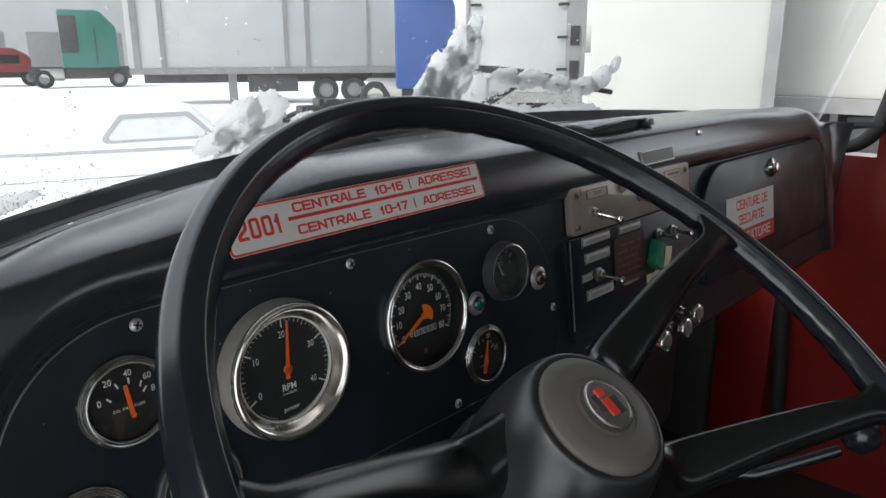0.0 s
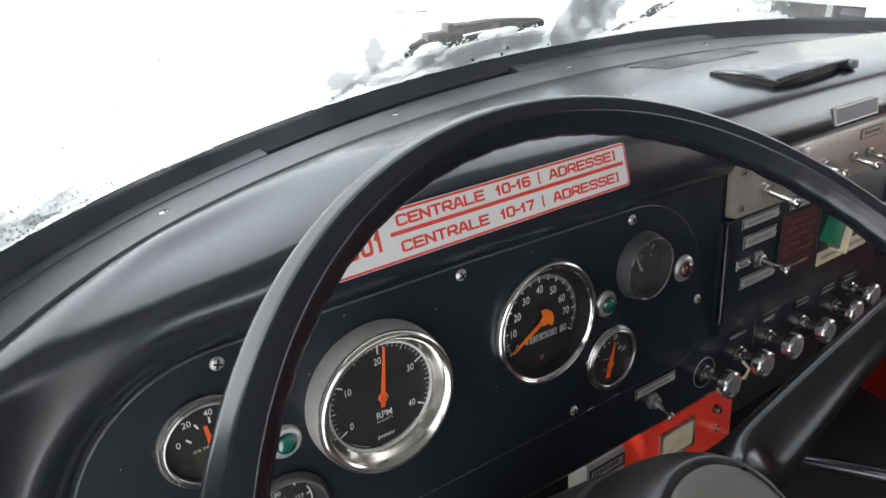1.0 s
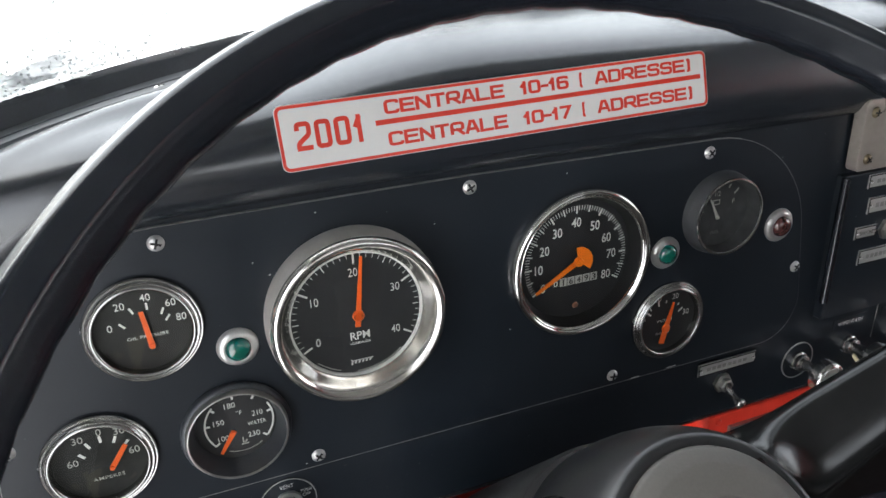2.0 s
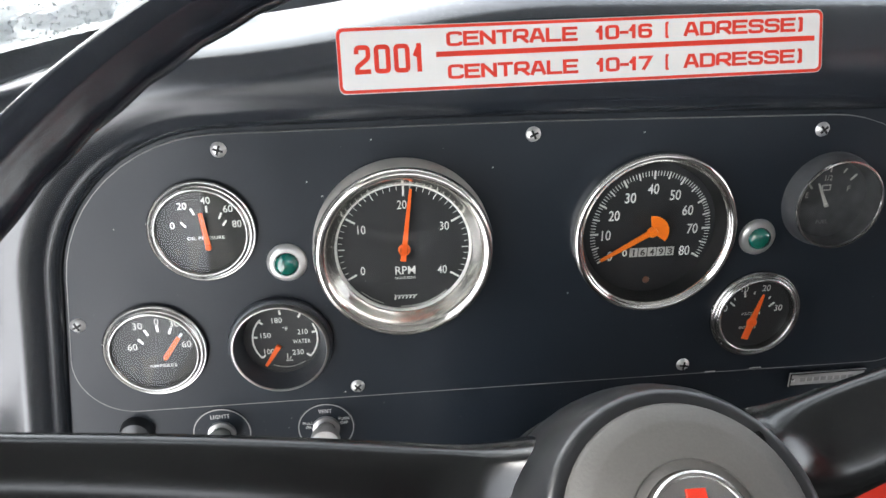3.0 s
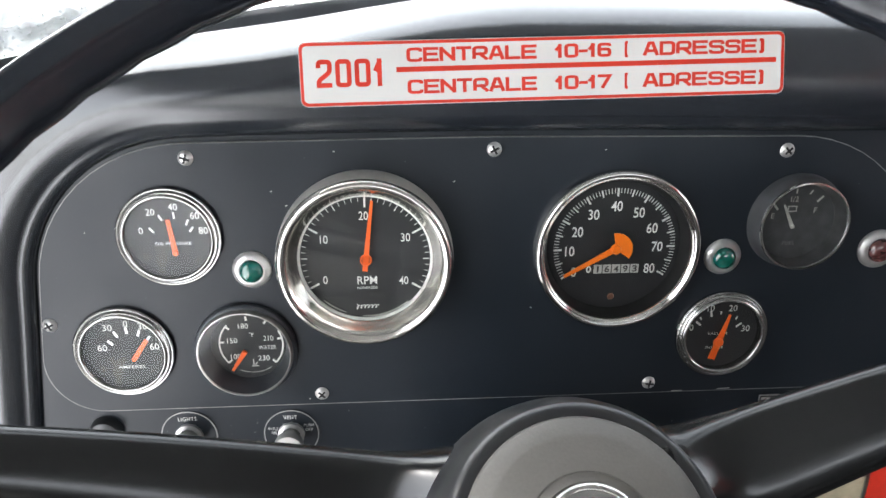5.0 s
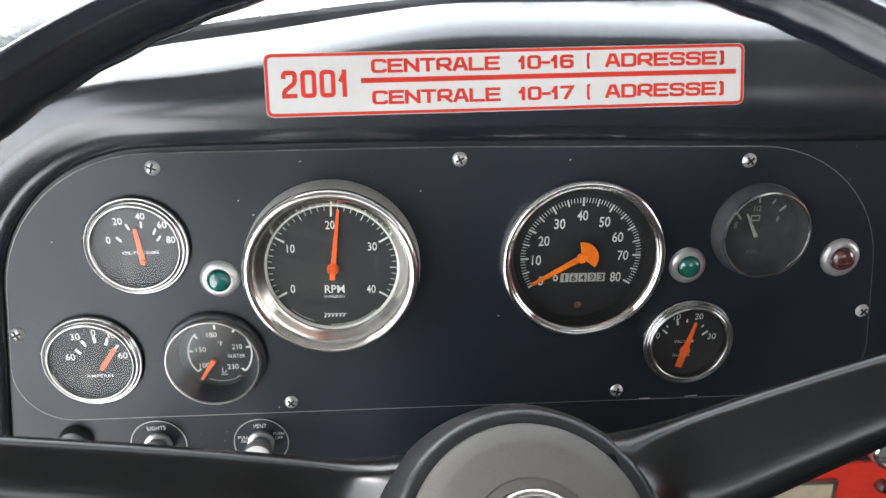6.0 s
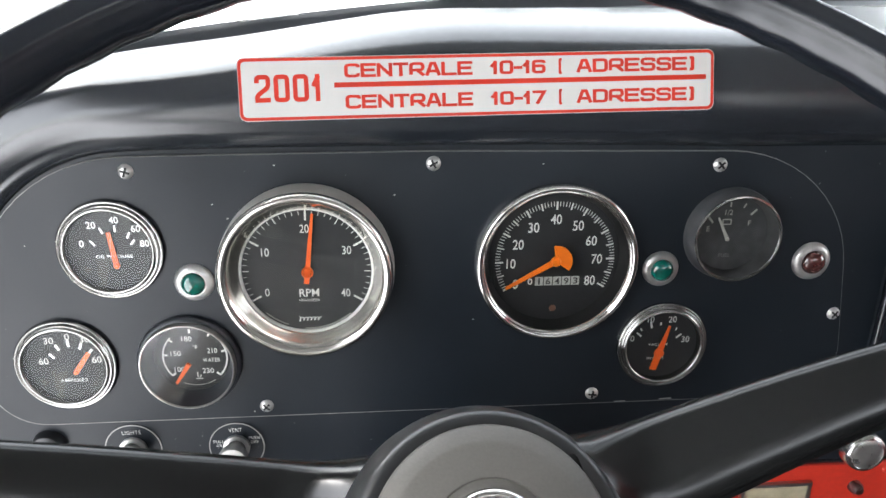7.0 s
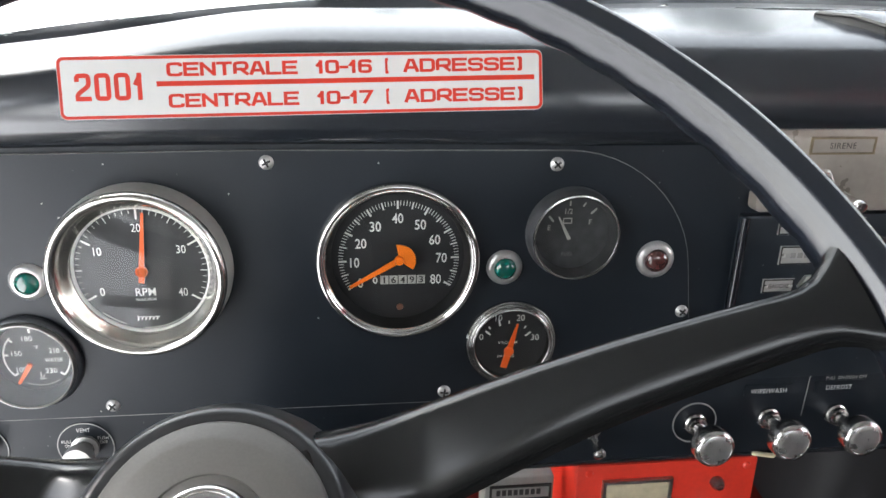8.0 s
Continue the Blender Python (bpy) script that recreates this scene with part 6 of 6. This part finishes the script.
for i in range(901):
    x = -0.36 + 1.26 * i / 900
    top = max(0.0, snow_line(x) - 0.006)
    body = min(0.012, 0.25 * top + 0.002)
    row = []
    for k in range(15):
        w = k / 14 * 2 - 1
        v = 1 - abs(w)
        h = 0.006 + top * v
        push = noise.noise((x * 90, h * 90, 3.0 if w < 0 else 9.0)) * 0.35 + noise.noise((x * 300, h * 300, 4.0 if w < 0 else 8.0)) * 0.35
        off = 0.0012 + (0.0004 + 0.003 * max(0, push) if w < 0 else body * (1 - v ** 3) * (0.8 + 0.6 * push))
        row.append(on_glass(x + 0.004 * push * v, h + 0.004 * push * v, off))
    rows.append(row)
solo("windscreen_snow", grid_surface(rows), M_PACKED, Matrix.Identity(4), "wet snow packed along the foot of the windscreen", "snow", kind="stuff", smooth=70)


def snow_patch(cx, ch, rx, rh, seed):
    """A thin cake of wet snow on the glass with a ragged rim, domed outwards."""
    rows = []
    for i in range(73):
        a = 2 * math.pi * i / 72
        ca, sa = math.cos(a), math.sin(a)
        rim = 1.18 + 0.26 * noise.noise((ca * 1.6, sa * 1.6, seed)) + 0.22 * noise.noise((ca * 5, sa * 5, seed + 3)) + 0.24 * noise.noise((ca * 16, sa * 16, seed + 7))
        row = []
        for k in range(13):
            w = k / 12 * 2 - 1
            v = 1 - abs(w)
            rr = rim * (1 - v)
            x, h = cx + rx * rr * ca, ch + rh * rr * sa
            lump = noise.noise((x * 130, h * 130, seed)) + 0.6 * noise.noise((x * 330, h * 330, seed))
            off = 0.0012 + (max(0.0, 0.0012 * lump) * v if w < 0 else (0.0070 + 0.0020 * lump) * math.sqrt(max(0.0, 1 - (1 - v) ** 2)))
            row.append(on_glass(x, h, off + 0.0002 * (seed % 5)))
        rows.append(row)
    return rows


def snow_cakes(name, cakes_at, mat, label):
    """Several cakes of snow as one sheet of clutter."""
    bm = bmesh.new()
    for k, (cx, ch, rx, rh) in enumerate(cakes_at):
        vs = [[bm.verts.new(p) for p in r] for r in snow_patch(cx, ch, rx, rh, k * 1.7)]
        for a, b in zip(vs, vs[1:]):
            for q in range(12):
                bm.faces.new((a[q], a[q + 1], b[q + 1], b[q]))
    bmesh.ops.remove_doubles(bm, verts=bm.verts[:], dist=0.00002)
    return solo(name, bm, mat, Matrix.Identity(4), label, "snow", kind="stuff", smooth=70)


CAKES = ((0.058, 0.042, 0.030, 0.020), (0.092, 0.048, 0.024, 0.020), (0.028, 0.026, 0.026, 0.012), (0.366, 0.040, 0.034, 0.032), (0.382, 0.076, 0.030, 0.030), (0.402, 0.106, 0.024, 0.024), (0.420, 0.130, 0.014, 0.014),
                                      (0.355, 0.064, 0.010, 0.016), (0.350, 0.034, 0.018, 0.020), (0.410, 0.062, 0.026, 0.030), (0.430, 0.094, 0.016, 0.022), (0.394, 0.036, 0.034, 0.022), (0.455, 0.045, 0.030, 0.020), (0.510, 0.060, 0.032, 0.015), (0.575, 0.060, 0.034, 0.013), (0.640, 0.052, 0.030, 0.012), (0.705, 0.048, 0.030, 0.014),
                                      (0.742, 0.064, 0.020, 0.018), (0.764, 0.084, 0.011, 0.012), (0.20, 0.022, 0.040, 0.010), (0.28, 0.022, 0.035, 0.010), (0.150, 0.034, 0.018, 0.007), (0.245, 0.036, 0.026, 0.005))
snow_cakes("snow_cakes", CAKES, M_PACKED, "ragged cakes of wet snow stuck to the windscreen")
snow_cakes("slush_crust", ((-0.330, 0.034, 0.040, 0.018), (-0.290, 0.030, 0.042, 0.015), (-0.245, 0.024, 0.040, 0.010), (-0.195, 0.020, 0.034, 0.006), (0.110, 0.024, 0.040, 0.010), (0.230, 0.022, 0.050, 0.009), (0.310, 0.024, 0.040, 0.010)),
           M_CRUST, "grainy wet slush along the foot of the windscreen")
spots = []
for i in range(1500):
    x = rnd.uniform(-0.02, 0.86)
    top = snow_line(x)
    v = rnd.uniform(0.8, 1.15)
    if top < 0.016 or noise.noise((x * 60, v * 3, 11)) < 0.1:
        continue
    spots.append((on_glass(x + rnd.gauss(0, 0.002), 0.012 + top * v, rnd.uniform(0.0008, 0.003)), rnd.uniform(0.0005, 0.0013) * (1.25 - 0.5 * min(1, v))))
for cx, ch, rx, rh in CAKES:
    for i in range(80):
        a, f = rnd.uniform(0, 2 * math.pi), rnd.uniform(0.95, 1.75)
        spots.append((on_glass(cx + rx * f * math.cos(a), max(0.012, ch + rh * f * math.sin(a)), 0.0016), rnd.uniform(0.0004, 0.0014) * (1.95 - f)))
for i in range(700):
    x, h = rnd.uniform(-0.36, -0.10), 0.010 + abs(rnd.gauss(0, 0.020))
    spots.append((on_glass(x, h, 0.0012), rnd.uniform(0.0004, 0.0011)))
for i in range(90):
    spots.append((on_glass(rnd.uniform(-0.25, 0.9), rnd.uniform(0.05, 0.30), 0.0015), rnd.uniform(0.0004, 0.0010)))
clumps("snow_crumbs", spots, M_PACKED, "crumbs of wet snow on the windscreen", "snow")
spots = [(on_glass(rnd.uniform(-0.30, 0.5), rnd.uniform(0.05, 0.26), 0.001), rnd.uniform(0.0003, 0.0008)) for i in range(40)]
for cx, ch in ((0.02, 0.19), (0.03, 0.185), (0.10, 0.17), (0.06, 0.12), (0.11, 0.13), (-0.16, 0.10), (-0.13, 0.09)):
    spots += [(on_glass(cx + rnd.gauss(0, 0.008), ch + rnd.gauss(0, 0.006), 0.001), rnd.uniform(0.0003, 0.0009)) for i in range(6)]
clumps("meltwater_drops", spots, M_UNDER, "small dark drops and grit on the windscreen", "drops")
spots = []
for i in range(10):
    x = rnd.uniform(-0.10, 0.36)
    spots.append((on_glass(x, snow_line(x) * rnd.uniform(0.3, 1.05), 0.0), rnd.uniform(0.0008, 0.0022)))
clumps("wiper_grit", spots, M_UNDER, "dark grit and twigs caught in the snow", "debris")
